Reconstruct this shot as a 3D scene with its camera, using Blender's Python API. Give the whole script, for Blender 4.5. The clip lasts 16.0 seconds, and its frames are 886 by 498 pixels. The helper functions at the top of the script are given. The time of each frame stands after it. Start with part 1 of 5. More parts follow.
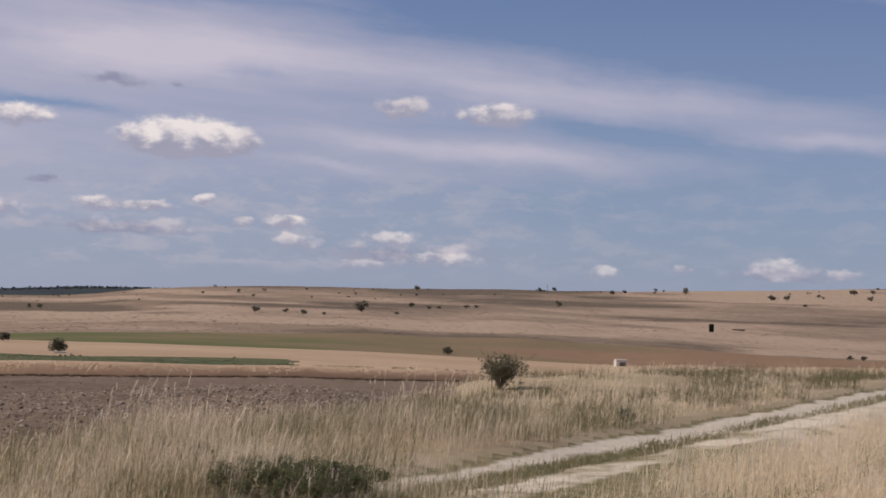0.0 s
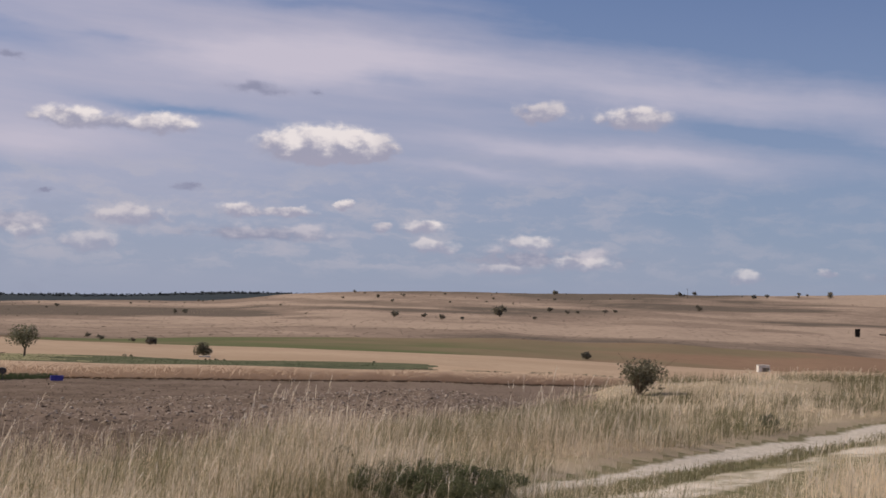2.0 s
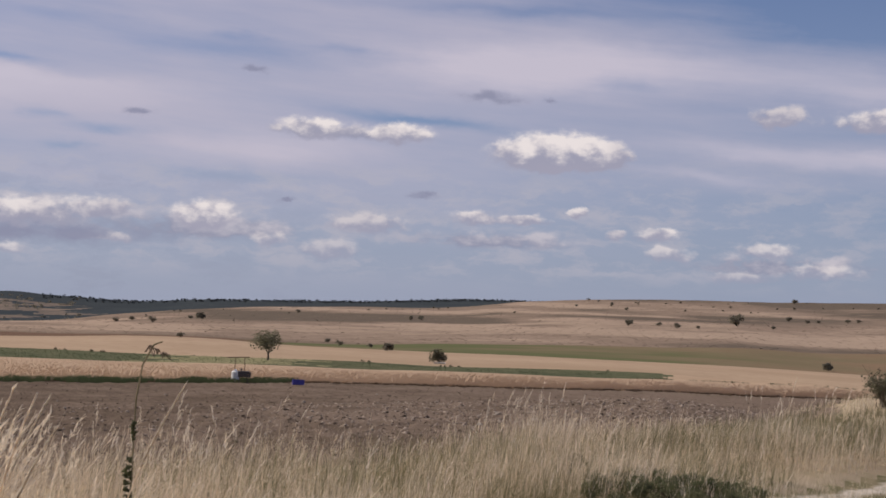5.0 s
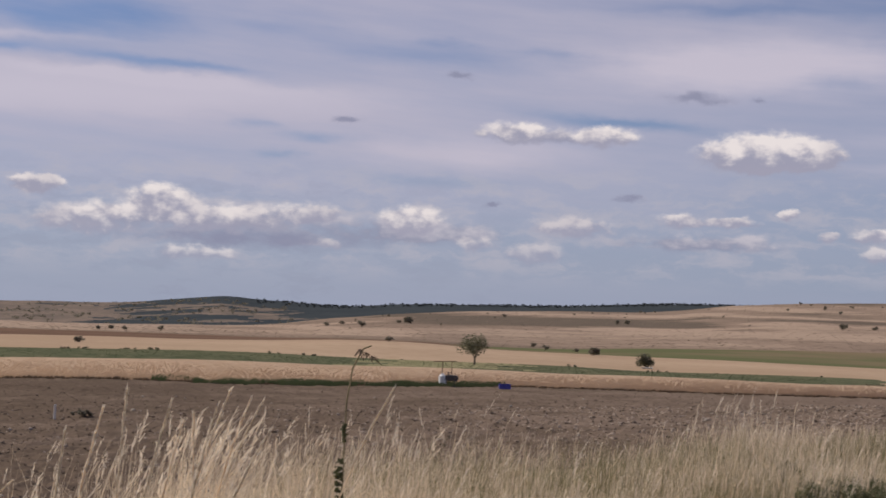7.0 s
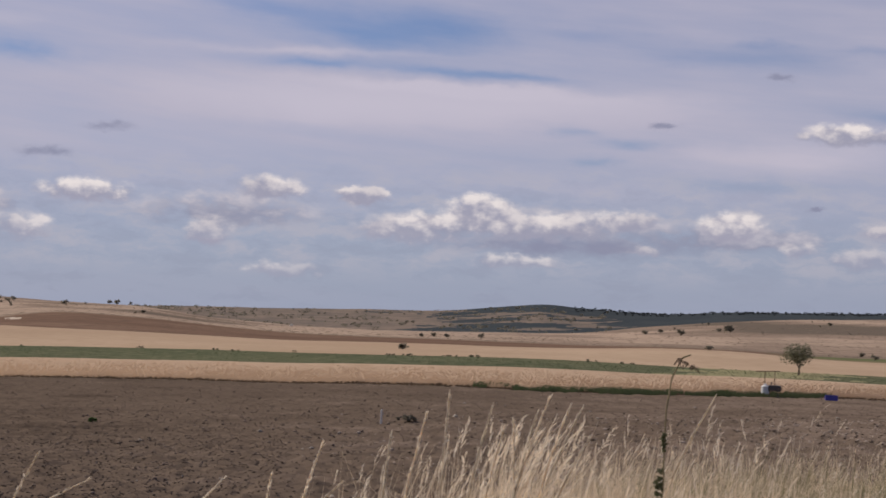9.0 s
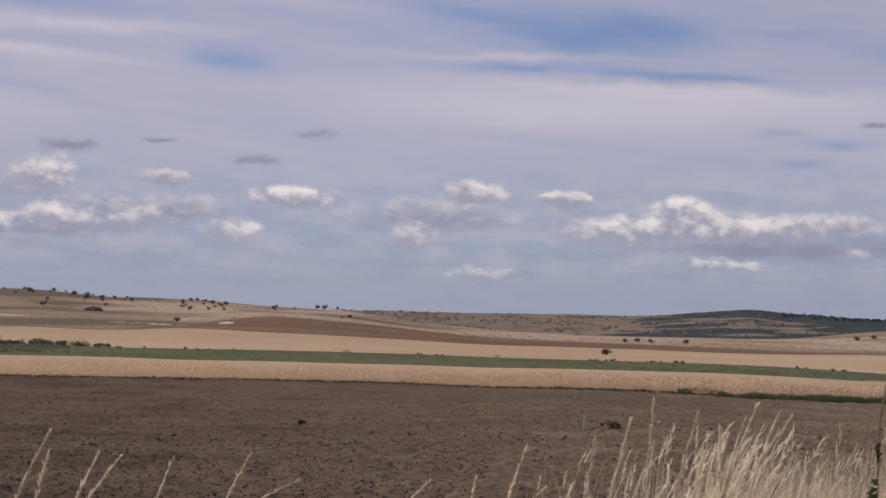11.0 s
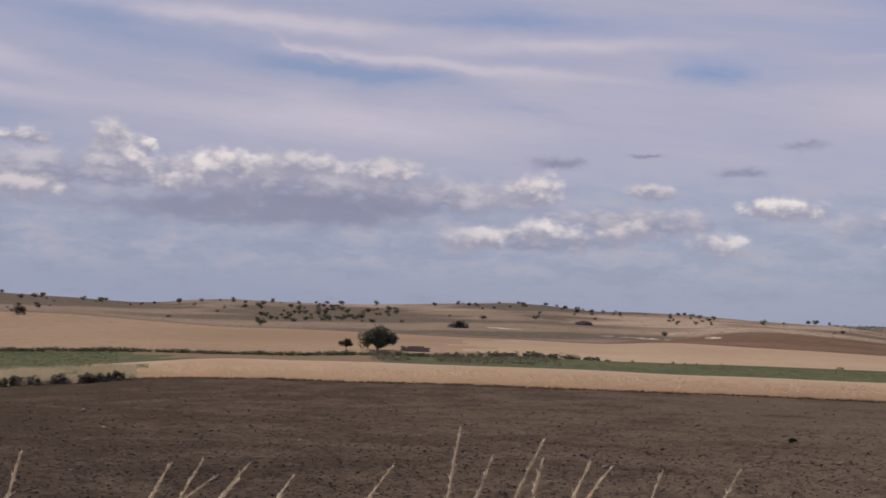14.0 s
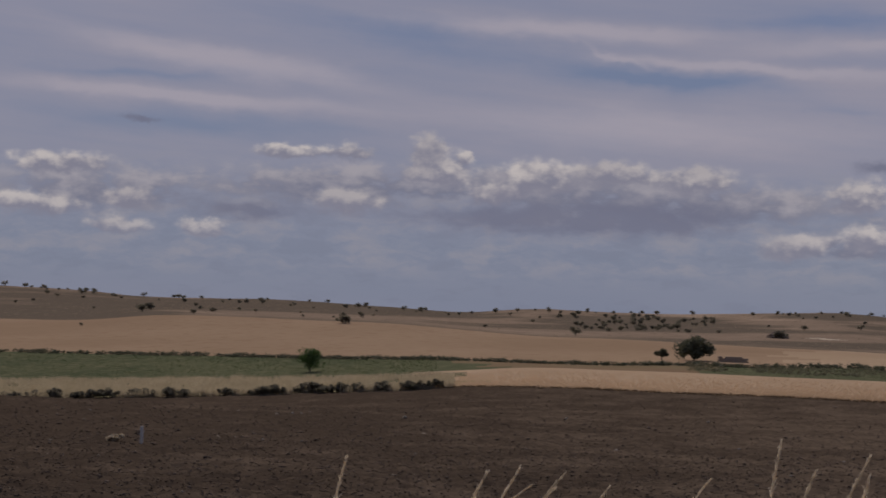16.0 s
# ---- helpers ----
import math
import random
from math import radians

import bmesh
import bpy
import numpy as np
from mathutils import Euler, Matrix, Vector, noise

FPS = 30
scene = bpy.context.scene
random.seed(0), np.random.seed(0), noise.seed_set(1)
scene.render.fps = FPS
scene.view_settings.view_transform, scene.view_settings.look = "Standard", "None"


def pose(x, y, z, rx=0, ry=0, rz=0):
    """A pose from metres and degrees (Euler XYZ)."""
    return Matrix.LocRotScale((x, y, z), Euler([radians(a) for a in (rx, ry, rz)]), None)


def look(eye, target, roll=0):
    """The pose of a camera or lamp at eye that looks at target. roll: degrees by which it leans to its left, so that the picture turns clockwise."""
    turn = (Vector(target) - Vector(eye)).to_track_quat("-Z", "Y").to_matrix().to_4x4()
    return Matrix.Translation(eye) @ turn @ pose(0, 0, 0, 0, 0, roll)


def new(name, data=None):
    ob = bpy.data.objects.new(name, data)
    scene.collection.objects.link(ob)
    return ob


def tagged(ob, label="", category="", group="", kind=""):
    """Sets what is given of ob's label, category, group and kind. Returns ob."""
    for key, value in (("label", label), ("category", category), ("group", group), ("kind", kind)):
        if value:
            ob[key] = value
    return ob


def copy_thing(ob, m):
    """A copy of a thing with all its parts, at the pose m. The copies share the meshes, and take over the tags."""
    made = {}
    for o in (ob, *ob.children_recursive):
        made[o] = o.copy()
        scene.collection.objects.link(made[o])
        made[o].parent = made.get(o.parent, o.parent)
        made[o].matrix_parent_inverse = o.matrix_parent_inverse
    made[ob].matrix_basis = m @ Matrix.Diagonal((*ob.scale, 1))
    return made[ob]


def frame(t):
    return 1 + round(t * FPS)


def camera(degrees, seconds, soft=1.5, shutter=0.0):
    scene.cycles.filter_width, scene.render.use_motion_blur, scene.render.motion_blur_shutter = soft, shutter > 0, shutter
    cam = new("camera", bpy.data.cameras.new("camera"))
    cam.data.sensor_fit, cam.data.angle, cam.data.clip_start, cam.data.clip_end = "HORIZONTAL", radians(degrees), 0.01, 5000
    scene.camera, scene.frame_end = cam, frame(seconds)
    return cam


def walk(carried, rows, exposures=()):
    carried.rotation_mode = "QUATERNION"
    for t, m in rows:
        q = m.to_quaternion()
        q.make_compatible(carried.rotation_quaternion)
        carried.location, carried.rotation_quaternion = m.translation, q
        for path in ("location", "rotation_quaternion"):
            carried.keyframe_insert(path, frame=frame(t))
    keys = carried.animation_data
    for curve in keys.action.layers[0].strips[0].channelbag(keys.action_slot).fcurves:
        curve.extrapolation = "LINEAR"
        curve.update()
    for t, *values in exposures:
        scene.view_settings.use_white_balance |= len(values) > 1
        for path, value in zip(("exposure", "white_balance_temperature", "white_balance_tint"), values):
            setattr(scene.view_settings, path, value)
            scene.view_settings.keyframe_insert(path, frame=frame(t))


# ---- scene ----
EYE = 1.65
cam = camera(34.48, 16.0, soft=1.65, shutter=0.3)
# seconds, bearing (to the left), tilt up, lean
TURN = [
    (0.0, 0.0, 1.883, 1.603),
    (0.5, 1.722, 1.902, 1.549),
    (1.0, 3.049, 1.918, 1.557),
    (1.5, 4.556, 1.901, 1.58),
    (2.0, 5.531, 1.93, 1.49),
    (2.5, 6.938, 1.925, 1.532),
    (3.0, 8.863, 1.91, 1.537),
    (3.5, 10.329, 1.906, 1.495),
    (3.7, 11.004, 1.912, 1.484),
    (5.8, 18.145, 1.937, 1.685),
    (6.0, 19.156, 1.913, 1.584),
    (6.5, 20.926, 1.907, 1.677),
    (7.0, 23.127, 1.916, 1.653),
    (7.5, 25.825, 1.92, 1.683),
    (8.0, 29.608, 1.928, 1.646),
    (8.5, 32.424, 1.909, 1.56),
    (9.0, 35.826, 1.893, 1.564),
    (9.2, 36.573, 1.901, 1.557),
    (11.5, 46.396, 1.883, 1.564),
    (12.0, 49.175, 1.902, 1.592),
    (12.5, 52.656, 1.909, 1.551),
    (13.0, 55.541, 1.907, 1.605),
    (13.5, 58.766, 1.921, 1.598),
    (14.0, 63.301, 1.943, 1.589),
    (14.5, 66.082, 1.968, 1.571),
    (15.0, 69.934, 1.984, 1.535),
    (15.5, 72.697, 1.974, 1.556),
    (16.0, 75.875, 1.995, 1.524),
]
walk(cam, [(t, pose(0, 0, EYE, 90 + p, 0, a) @ pose(0, 0, 0, 0, 0, r)) for t, a, p, r in TURN],
     exposures=[(t, e, 6680, 12.5) for t, e in ((0.0, .02), (9.0, 0.0), (12.5, -0.03), (14.0, -0.02), (14.5, -0.07), (15.0, -0.25), (15.5, -0.47), (16.0, -0.70))])

# ---- light ----
SUN_BEARING, SUN_HEIGHT = 88.0, 37.0


def bearing_vector(az, el=0.0):
    a, e = radians(az), radians(el)
    return Vector((-math.sin(a) * math.cos(e), math.cos(a) * math.cos(e), math.sin(e)))


sun_data = bpy.data.lights.new("sun", "SUN")
sun_data.energy, sun_data.angle, sun_data.color = 3.55, radians(0.8), (1.0, 0.93, 0.83)
sun = new("sun", sun_data)
sun.matrix_world = look(bearing_vector(SUN_BEARING, SUN_HEIGHT) * 50, (0, 0, 0))

# cumulus puffs: bearing, height, half width, half height, in degrees
PUFFS_EAST = [
    (10.7, 5.80, 1.9, .50), (9.2, 5.75, 1.0, .40),     (10.4, 5.95, 2.2, .62), (8.1, 5.7, .6, .23), (1.8, 7.44, 1.0, .38), (-2.0, 7.21, 1.7, .4), (6.4, 2.73, .86, .27),
    (8.1, 2.65, .45, .18), (2.1, 2.18, 1.2, .28), (-.1, 1.41, 1.36, .28), (13.6, 3.2, 1.0, .27), (11.6, 3.17, .8, .18),
    (9.5, 3.54, .4, .2), (5.9, 1.96, .9, .25), (3.2, 1.13, 1.5, .22), (-6.5, 1.04, .68, .3), (-9.6, 1.25, .32, .16),
    (-13.1, 1.38, .9, .34), (-15.8, 1.18, .68, .16)]
PUFFS_NORTH = [
    (20.3, 6.59, 1.6, .38), (16.7, 6.48, 1.4, .38), (24.4, 2.95, 1.4, .55), (21.8, 2.1, .68, .25), (17.9, 2.88, 1.7, .36),
    (19.5, 1.75, 1.2, .36), (34.4, 3.58, 1.3, .46), (37.3, 2.62, 2.2, .55), (31.8, 2.83, 2.6, .5), (28.3, 3.14, 1.1, .38),
    (32.9, 1.41, 1.7, .27), (27.7, 1.93, .57, .22), (39.2, 3.87, 1.0, .32), (50.0, 3.74, 1.7, .45), (42.8, 4.08, 1.3, .46),
    (39.0, 3.98, .68, .22), (52.4, 2.22, 1.2, .48), (45.2, 2.26, 1.0, .5), (42.2, .83, 1.4, .28)]
PUFFS_WEST = [
    (69.0, 5.12, 1.3, .46), (65.8, 4.84, 1.8, .5), (59.6, 4.3, 1.2, .62), (55.9, 2.7, 1.1, .43), (62.2, 2.27, 1.3, .5),
    (59.1, 2.65, 1.3, .42), (54.9, 4.32, 1.1, .26), (76.5, 5.95, .85, .55), (75.0, 5.64, .32, .26), (79.7, 5.71, 1.0, .3),
    (82.2, 5.68, 1.4, .3), (76.2, 4.99, 1.36, .5), (72.1, 4.92, 1.8, .62), (79.8, 3.72, 1.5, .52), (74.1, 4.11, .9, .34),
    (90.9, 4.84, 2.1, .46), (91.9, 3.22, 2.2, .42), (88.3, 3.59, .9, .38), (85.4, 2.52, .9, .38), (88.8, 2.47, 1.2, .3)]
# thin grey scraps and the flat dark undersides of the banks
SCRAPS = [
    (13.1, 8.03, 1.6, .25), (10.8, 7.97, .3, .14), (15.8, 4.08, .75, .15), (22.6, 8.8, .75, .16), (27.1, 6.9, .8, .17),
    (21.1, 3.67, .5, .11), (30.7, 2.1, 6.3, .45), (49.2, 6.24, 1.0, .2), (51.6, 5.16, 1.2, .24), (58.8, 5.43, 1.3, .28),
    (55.4, 5.82, .9, .14), (67.4, 3.4, 4.3, .77), (72.5, 3.2, 6.5, .7), (88.0, 6.7, 1.1, .14), (83.5, 3.26, 2.7, .45)]
# shaded undersides of the single puffs
UNDERSIDES = [
    (18.6, 6.2, 3.9, .45), (10.4, 5.28, 2.6, .34), (-2.0, 6.85, 2.0, .30), (1.8, 7.15, 1.3, .28), (33.0, 2.35, 4.5, .40), (50.0, 3.35, 1.9, .32),
    (54.9, 4.0, 1.3, .25), (66.0, 4.25, 3.5, .40), (73.0, 4.3, 4.0, .45), (45.2, 1.9, 1.4, .3), (24.4, 2.5, 1.7, .35)]
# long soft banks behind the puffs
BANKS = [
    (72.0, 4.6, 8.0, 1.1), (64.5, 4.0, 6.5, 1.1), (80.5, 4.5, 6.0, 1.05), (33.0, 2.95, 7.0, .75), (24.0, 2.6, 4.5, .65), (44.5, 3.2, 4.5, .95),
    (55.5, 3.2, 5.0, .75), (89.5, 4.0, 6.0, 1.2), (60.0, 2.4, 5.5, .6), (1.5, 1.7, 5.0, .5), (13.0, 2.4, 4.5, .5), (18.5, 6.5, 3.0, .35), (-13.5, 1.2, 3.0, .4)]
# the high veil's pale ribbons and the blue rifts between them: bearing, height, half length, half thickness, rise to the left, weight
RIBBONS_EAST = [
    (11.4, 9.29, 8.2, 1.41, .006, 1.0), (-5.0, 8.22, 10.3, 1.04, .102, 1.0), (-15.6, 6.31, 5.3, .36, .037, .7), (-1.6, 5.79, 9.7, .54, .078, .8),
    (3.7, 5.06, 4.0, .36, .136, .5), (21.9, 5.75, 6.4, 1.02, -.025, .5), (35.7, 8.26, 6.0, .23, .039, .5)]
RIBBONS_WEST = [
    (31.2, 7.81, 10.5, 1.02, .015, .5), (41.7, 7.55, 10.6, 1.36, .073, .5), (64.0, 9.35, 8.3, .24, .067, .35), (67.6, 9.05, 1.3, .13, .265, .3),
    (58.1, 10.09, 7.9, .41, -.029, .6), (40.9, 9.63, 7.1, .23, -.008, .5), (86.8, 7.72, 7.5, .40, .04, .9), (85.1, 9.22, 7.2, .66, .119, .9),
    (63.2, 9.24, 9.3, .32, .074, .4), (68.5, 9.65, 2.5, .13, .329, .35), (68.1, 6.95, 11.2, 1.2, .042, .7), (71.5, 10.81, 7.9, .5, .047, .8)]
RIFTS_EAST = [
    (-7.3, 10.98, 14.5, 1.63, .096, 1.3), (-17.0, 9.69, 6.7, 1.36, .132, 1.0), (-7.0, 6.53, 4.5, .45, .118, .8), (-16.0, 4.63, 7.8, 1.59, -.006, .5),
    (-7.8, 3.32, 8.0, 1.13, .077, .35), (16.0, 7.1, 4.0, .28, .09, .9), (7.7, 8.68, 1.9, .32, .063, .35), (18.9, 9.82, 1.1, .2, .03, .4),
    (23.4, 10.2, 1.1, .25, .035, .4), (11.9, 11.56, 5.5, .32, .024, .5), (31.2, 6.51, 1.0, .23, .022, .6), (28.7, 6.16, 2.0, .2, -.016, .7),
    (29.4, 5.51, 1.1, .18, -.019, .6), (23.6, 4.64, 3.1, .32, .029, .4)]
RIFTS_MIDDLE = [
    (37.0, 10.55, 4.4, 1.05, 0.0, 1.0), (34.4, 8.8, 3.8, .26, .066, .95), (52.8, 8.98, 1.8, .39, .135, 1.0), (41.6, 9.14, 1.8, .18, .049, .5),
    (24.4, 9.71, 5.7, .57, .055, .5), (29.7, 10.51, 3.0, .45, .083, .3), (43.0, 11.2, 4.5, .8, .133, .7), (41.5, 9.13, 4.5, .3, .006, .5),
    (52.6, 9.32, 2.4, .43, .159, .5)]
RIFTS_WEST = [
    (66.9, 8.81, 4.5, .41, .049, 1.0), (60.1, 7.67, 1.6, .25, .154, .5), (61.5, 10.97, 4.4, .36, -.017, .6), (77.3, 10.36, 6.1, .77, .116, 1.0),
    (69.2, 9.36, 3.8, .5, .125, .7), (64.8, 8.89, 2.9, .32, .085, .5), (85.5, 6.66, 7.6, .59, .024, .9), (59.8, 11.24, 4.9, .59, .083, .5), (88.9, 8.49, 3.4, .18, -.029, .6)]


class Nodes:
    """A short hand for building node trees."""

    def __init__(self, tree):
        self.tree = tree

    def link(self, a, b):
        self.tree.links.new(a, b)

    def put(self, socket, value):
        if isinstance(value, bpy.types.NodeSocket):
            self.link(value, socket)
        elif value is not None:
            socket.default_value = value

    def math(self, op, a, b=None, c=None, clamp=False):
        n = self.tree.nodes.new("ShaderNodeMath")
        n.operation, n.use_clamp = op, clamp
        for s, v in zip(n.inputs, (a, b, c)):
            self.put(s, v)
        return n.outputs[0]

    def vec(self, op, a, b=None, c=None, scale=None):
        n = self.tree.nodes.new("ShaderNodeVectorMath")
        n.operation = op
        for s, v in zip(n.inputs, (a, b, c)):
            self.put(s, v)
        if scale is not None:
            self.put(n.inputs["Scale"], scale)
        return n.outputs["Value"] if op in ("DOT_PRODUCT", "LENGTH") else n.outputs["Vector"]

    def ramp(self, v, lo, hi, a=0.0, b=1.0, smooth=True):
        n = self.tree.nodes.new("ShaderNodeMapRange")
        n.interpolation_type = "SMOOTHSTEP" if smooth else "LINEAR"
        for s, x in zip(n.inputs, (v, lo, hi, a, b)):
            self.put(s, x)
        return n.outputs[0]

    def mix(self, f, a, b, blend="MIX"):
        n = self.tree.nodes.new("ShaderNodeMix")
        n.data_type, n.blend_type = "RGBA", blend
        for s, v in zip((n.inputs[0], n.inputs[6], n.inputs[7]), (f, a, b)):
            if isinstance(v, tuple):
                v = (*v, 1.0) if len(v) == 3 else v
            self.put(s, v)
        return n.outputs[2]

    def noise(self, vector, scale, detail=3.0, rough=0.55, colour=False, dims="3D"):
        n = self.tree.nodes.new("ShaderNodeTexNoise")
        n.noise_dimensions = dims
        self.put(n.inputs["Vector"], vector)
        n.inputs["Scale"].default_value, n.inputs["Detail"].default_value = scale, detail
        n.inputs["Roughness"].default_value = rough
        return n.outputs["Color" if colour else "Fac"]

    def combine(self, x, y, z=0.0):
        n = self.tree.nodes.new("ShaderNodeCombineXYZ")
        for s, v in zip(n.inputs, (x, y, z)):
            self.put(s, v)
        return n.outputs[0]

    def split(self, v):
        n = self.tree.nodes.new("ShaderNodeSeparateXYZ")
        self.link(v, n.inputs[0])
        return n.outputs


def build_world():
    world = bpy.data.worlds.new("sky")
    scene.world = world
    world.use_nodes = True
    tree = world.node_tree
    tree.nodes.clear()
    k = Nodes(tree)
    sky = tree.nodes.new("ShaderNodeTexSky")
    sky.sky_type, sky.sun_disc = "NISHITA", False
    sky.sun_elevation, sky.sun_rotation = radians(SUN_HEIGHT), radians(-SUN_BEARING)
    sky.altitude, sky.air_density, sky.dust_density, sky.ozone_density = 1000.0, 1.0, 0.6, 2.0
    way = tree.nodes.new("ShaderNodeTexCoord").outputs["Generated"]
    x, y, z = k.split(way)
    az = k.math("MULTIPLY", k.math("ARCTAN2", k.math("MULTIPLY", x, -1.0), y), 57.29578)
    el = k.math("MULTIPLY", k.math("ARCSINE", z), 57.29578)
    flat = k.combine(az, el)
    # billows
    bend = k.noise(k.vec("MULTIPLY", flat, (.9, 1.5, 0)), 1.0, 4.0, .6, colour=True, dims="2D")
    wobble = k.vec("MULTIPLY", k.vec("SUBTRACT", bend, (.5, .5, .5)), (1.15, .55, 0))
    bent = k.vec("ADD", flat, wobble)

    def puffs(rows, base):
        """Sums over the soft ellipses: weight by height within each, and weight."""
        total = None
        for a, e, w, h in rows:
            v = k.vec("MULTIPLY_ADD", base, (1 / w, 1 / h, 0), (-a / w, -e / h, .6))
            weight = k.math("POWER", .12, k.vec("DOT_PRODUCT", v, v))
            part = k.vec("SCALE", v, scale=weight)
            total = part if total is None else k.vec("ADD", total, part)
        return k.split(total)

    def ribbons(rows, base):
        """Sum of long soft streaks, each with its own slope."""
        total = None
        for a, e, w, h, rise, weight in rows:
            u = k.vec("DOT_PRODUCT", base, (1 / w, 0, 0))
            v = k.vec("DOT_PRODUCT", base, (-rise / h, 1 / h, 0))
            u = k.math("SUBTRACT", u, a / w)
            v = k.math("SUBTRACT", v, (e - rise * a) / h)
            q = k.math("MULTIPLY_ADD", u, u, k.math("MULTIPLY", v, v))
            part = k.math("MULTIPLY", k.math("POWER", .25, q), weight)
            total = part if total is None else k.math("ADD", total, part)
        return total

    fine = k.noise(k.vec("MULTIPLY", flat, (1, 1.4, 0)), 1.5, 5.0, .52, dims="2D")
    mottle = k.noise(k.vec("MULTIPLY", flat, (1, 2.0, 0)), .7, 5.0, .55, dims="2D")
    patchy = k.noise(flat, .21, 2.0, .5, dims="2D")
    grow = lambda rows, f, up: [(a, e + up, w * f, h * f * 1.12) for a, e, w, h in rows]
    _, cy, cz = puffs(grow(PUFFS_EAST + PUFFS_NORTH + PUFFS_WEST, 1.45, .05), bent)
    thick = k.math("MULTIPLY", cz, k.ramp(fine, .25, .75, .62, 1.38, smooth=False))
    cover = k.ramp(thick, .05, .20)
    rise = k.math("DIVIDE", cy, k.math("ADD", cz, .02))
    lit = k.ramp(k.math("ADD", rise, k.math("MULTIPLY", k.math("SUBTRACT", fine, .5), 2.5)), -.60, .90)
    _, _, gz = puffs(grow(SCRAPS, 1.2, .05), bent)
    scrap = k.ramp(k.math("MULTIPLY", gz, k.ramp(mottle, .25, .75, .6, 1.4, smooth=False)), .02, .30)
    _, by, bz = puffs(BANKS, bent)
    bank = k.ramp(k.math("MULTIPLY", bz, k.ramp(mottle, .3, .7, .3, 1.6, smooth=False)), .02, .22)
    bank_lit = k.ramp(k.math("ADD", k.math("DIVIDE", by, k.math("ADD", bz, .02)), k.math("MULTIPLY", k.math("SUBTRACT", mottle, .5), 4.5)), -.9, 1.5)
    # high veil: long streaks that sink to the right
    level = k.math("ADD", el, k.math("MULTIPLY", az, -.085))
    along = k.combine(k.math("MULTIPLY", az, .10), level)
    streak = k.noise(along, .42, 5.0, .55, dims="2D")
    hair = k.noise(k.vec("MULTIPLY", along, (1.6, 1.3, 0)), 1.0, 5.0, .55, dims="2D")
    blot = k.noise(k.vec("MULTIPLY", flat, (.22, .5, 0)), 1.0, 4.0, .6, colour=True, dims="2D")
    warped = k.vec("ADD", flat, k.vec("MULTIPLY", k.vec("SUBTRACT", blot, (.5, .5, .5)), (4.0, .75, 0)))
    pale = ribbons(RIBBONS_EAST + RIBBONS_WEST, warped)
    rift = ribbons(RIFTS_EAST + RIFTS_MIDDLE + RIFTS_WEST, warped)
    veil = k.math("ADD", k.math("SUBTRACT", k.ramp(az, -14.0, 22.0, .16, .72), k.ramp(az, 55.0, 75.0, 0.0, .12)), k.math("MULTIPLY", k.math("SUBTRACT", streak, .5), .55))
    veil = k.math("ADD", veil, k.math("MULTIPLY", k.math("SUBTRACT", hair, .5), .40))
    veil = k.math("MULTIPLY", veil, k.ramp(el, 1.5, 6.0, .30, 1.0))
    veil = k.math("ADD", veil, k.math("MULTIPLY", pale, .52))
    veil = k.math("SUBTRACT", veil, k.math("MULTIPLY", rift, k.ramp(az, 20.0, 60.0, .74, .60)), clamp=True)
    veil = k.math("MULTIPLY", veil, .92)
    blue = k.mix(1.0, sky.outputs[0], (.050, .055, .074), "MULTIPLY")
    low = k.ramp(el, -1.0, 13.0, 1.0, .25, smooth=False)
    colour = k.mix(k.math("MULTIPLY", low, .85), blue, (.258, .322, .46))
    colour = k.mix(k.ramp(az, 40.0, 72.0, 0.0, .65), colour, (.255, .305, .445))
    colour = k.mix(veil, colour, k.mix(k.ramp(pale, .1, .8), (.47, .455, .56), (.555, .525, .62)))
    mist = k.noise(k.vec("MULTIPLY", bent, (.5, 1.7, 0)), .8, 5.0, .6, dims="2D")
    thin = k.math("MULTIPLY", k.ramp(mist, .42, .72, 0, .60), k.math("MULTIPLY", k.math("MULTIPLY", k.ramp(el, .3, 1.6), k.ramp(az, -12.0, 9.0, .35, 1.0)), k.ramp(el, 3.5, 6.5, 1, 0)))
    colour = k.mix(thin, colour, (.45, .445, .515))
    dull = k.math("MULTIPLY", k.ramp(mist, .30, .50, .22, 0), k.math("MULTIPLY", k.ramp(az, 12, 30), k.ramp(el, 3.5, 6.0, 1, 0)))
    colour = k.mix(dull, colour, (.25, .275, .375))
    colour = k.mix(k.math("MULTIPLY", bank, .80), colour, k.mix(bank_lit, (.255, .27, .375), (.555, .53, .585)))
    colour = k.mix(k.math("MULTIPLY", scrap, .84), colour, (.245, .26, .37))
    crown = k.mix(k.ramp(patchy, .36, .62), (.60, .57, .605), (.80, .75, .745))
    puff = k.mix(lit, (.33, .335, .435), crown)
    fade = k.ramp(el, .6, 4.0, .50, .95)
    colour = k.mix(k.math("MULTIPLY", cover, fade), colour, puff)
    _, _, uz = puffs(UNDERSIDES, bent)
    colour = k.mix(k.math("MULTIPLY", k.ramp(uz, .03, .34), k.math("MULTIPLY", cover, .75)), colour, (.345, .345, .445))
    back = tree.nodes.new("ShaderNodeBackground")
    out = tree.nodes.new("ShaderNodeOutputWorld")
    k.link(colour, back.inputs["Color"])
    back.inputs["Strength"].default_value = 1.0
    k.link(back.outputs[0], out.inputs["Surface"])
    world.cycles.sampling_method = "MANUAL"
    world.cycles.sample_map_resolution = 512


build_world()

# ---- materials ----


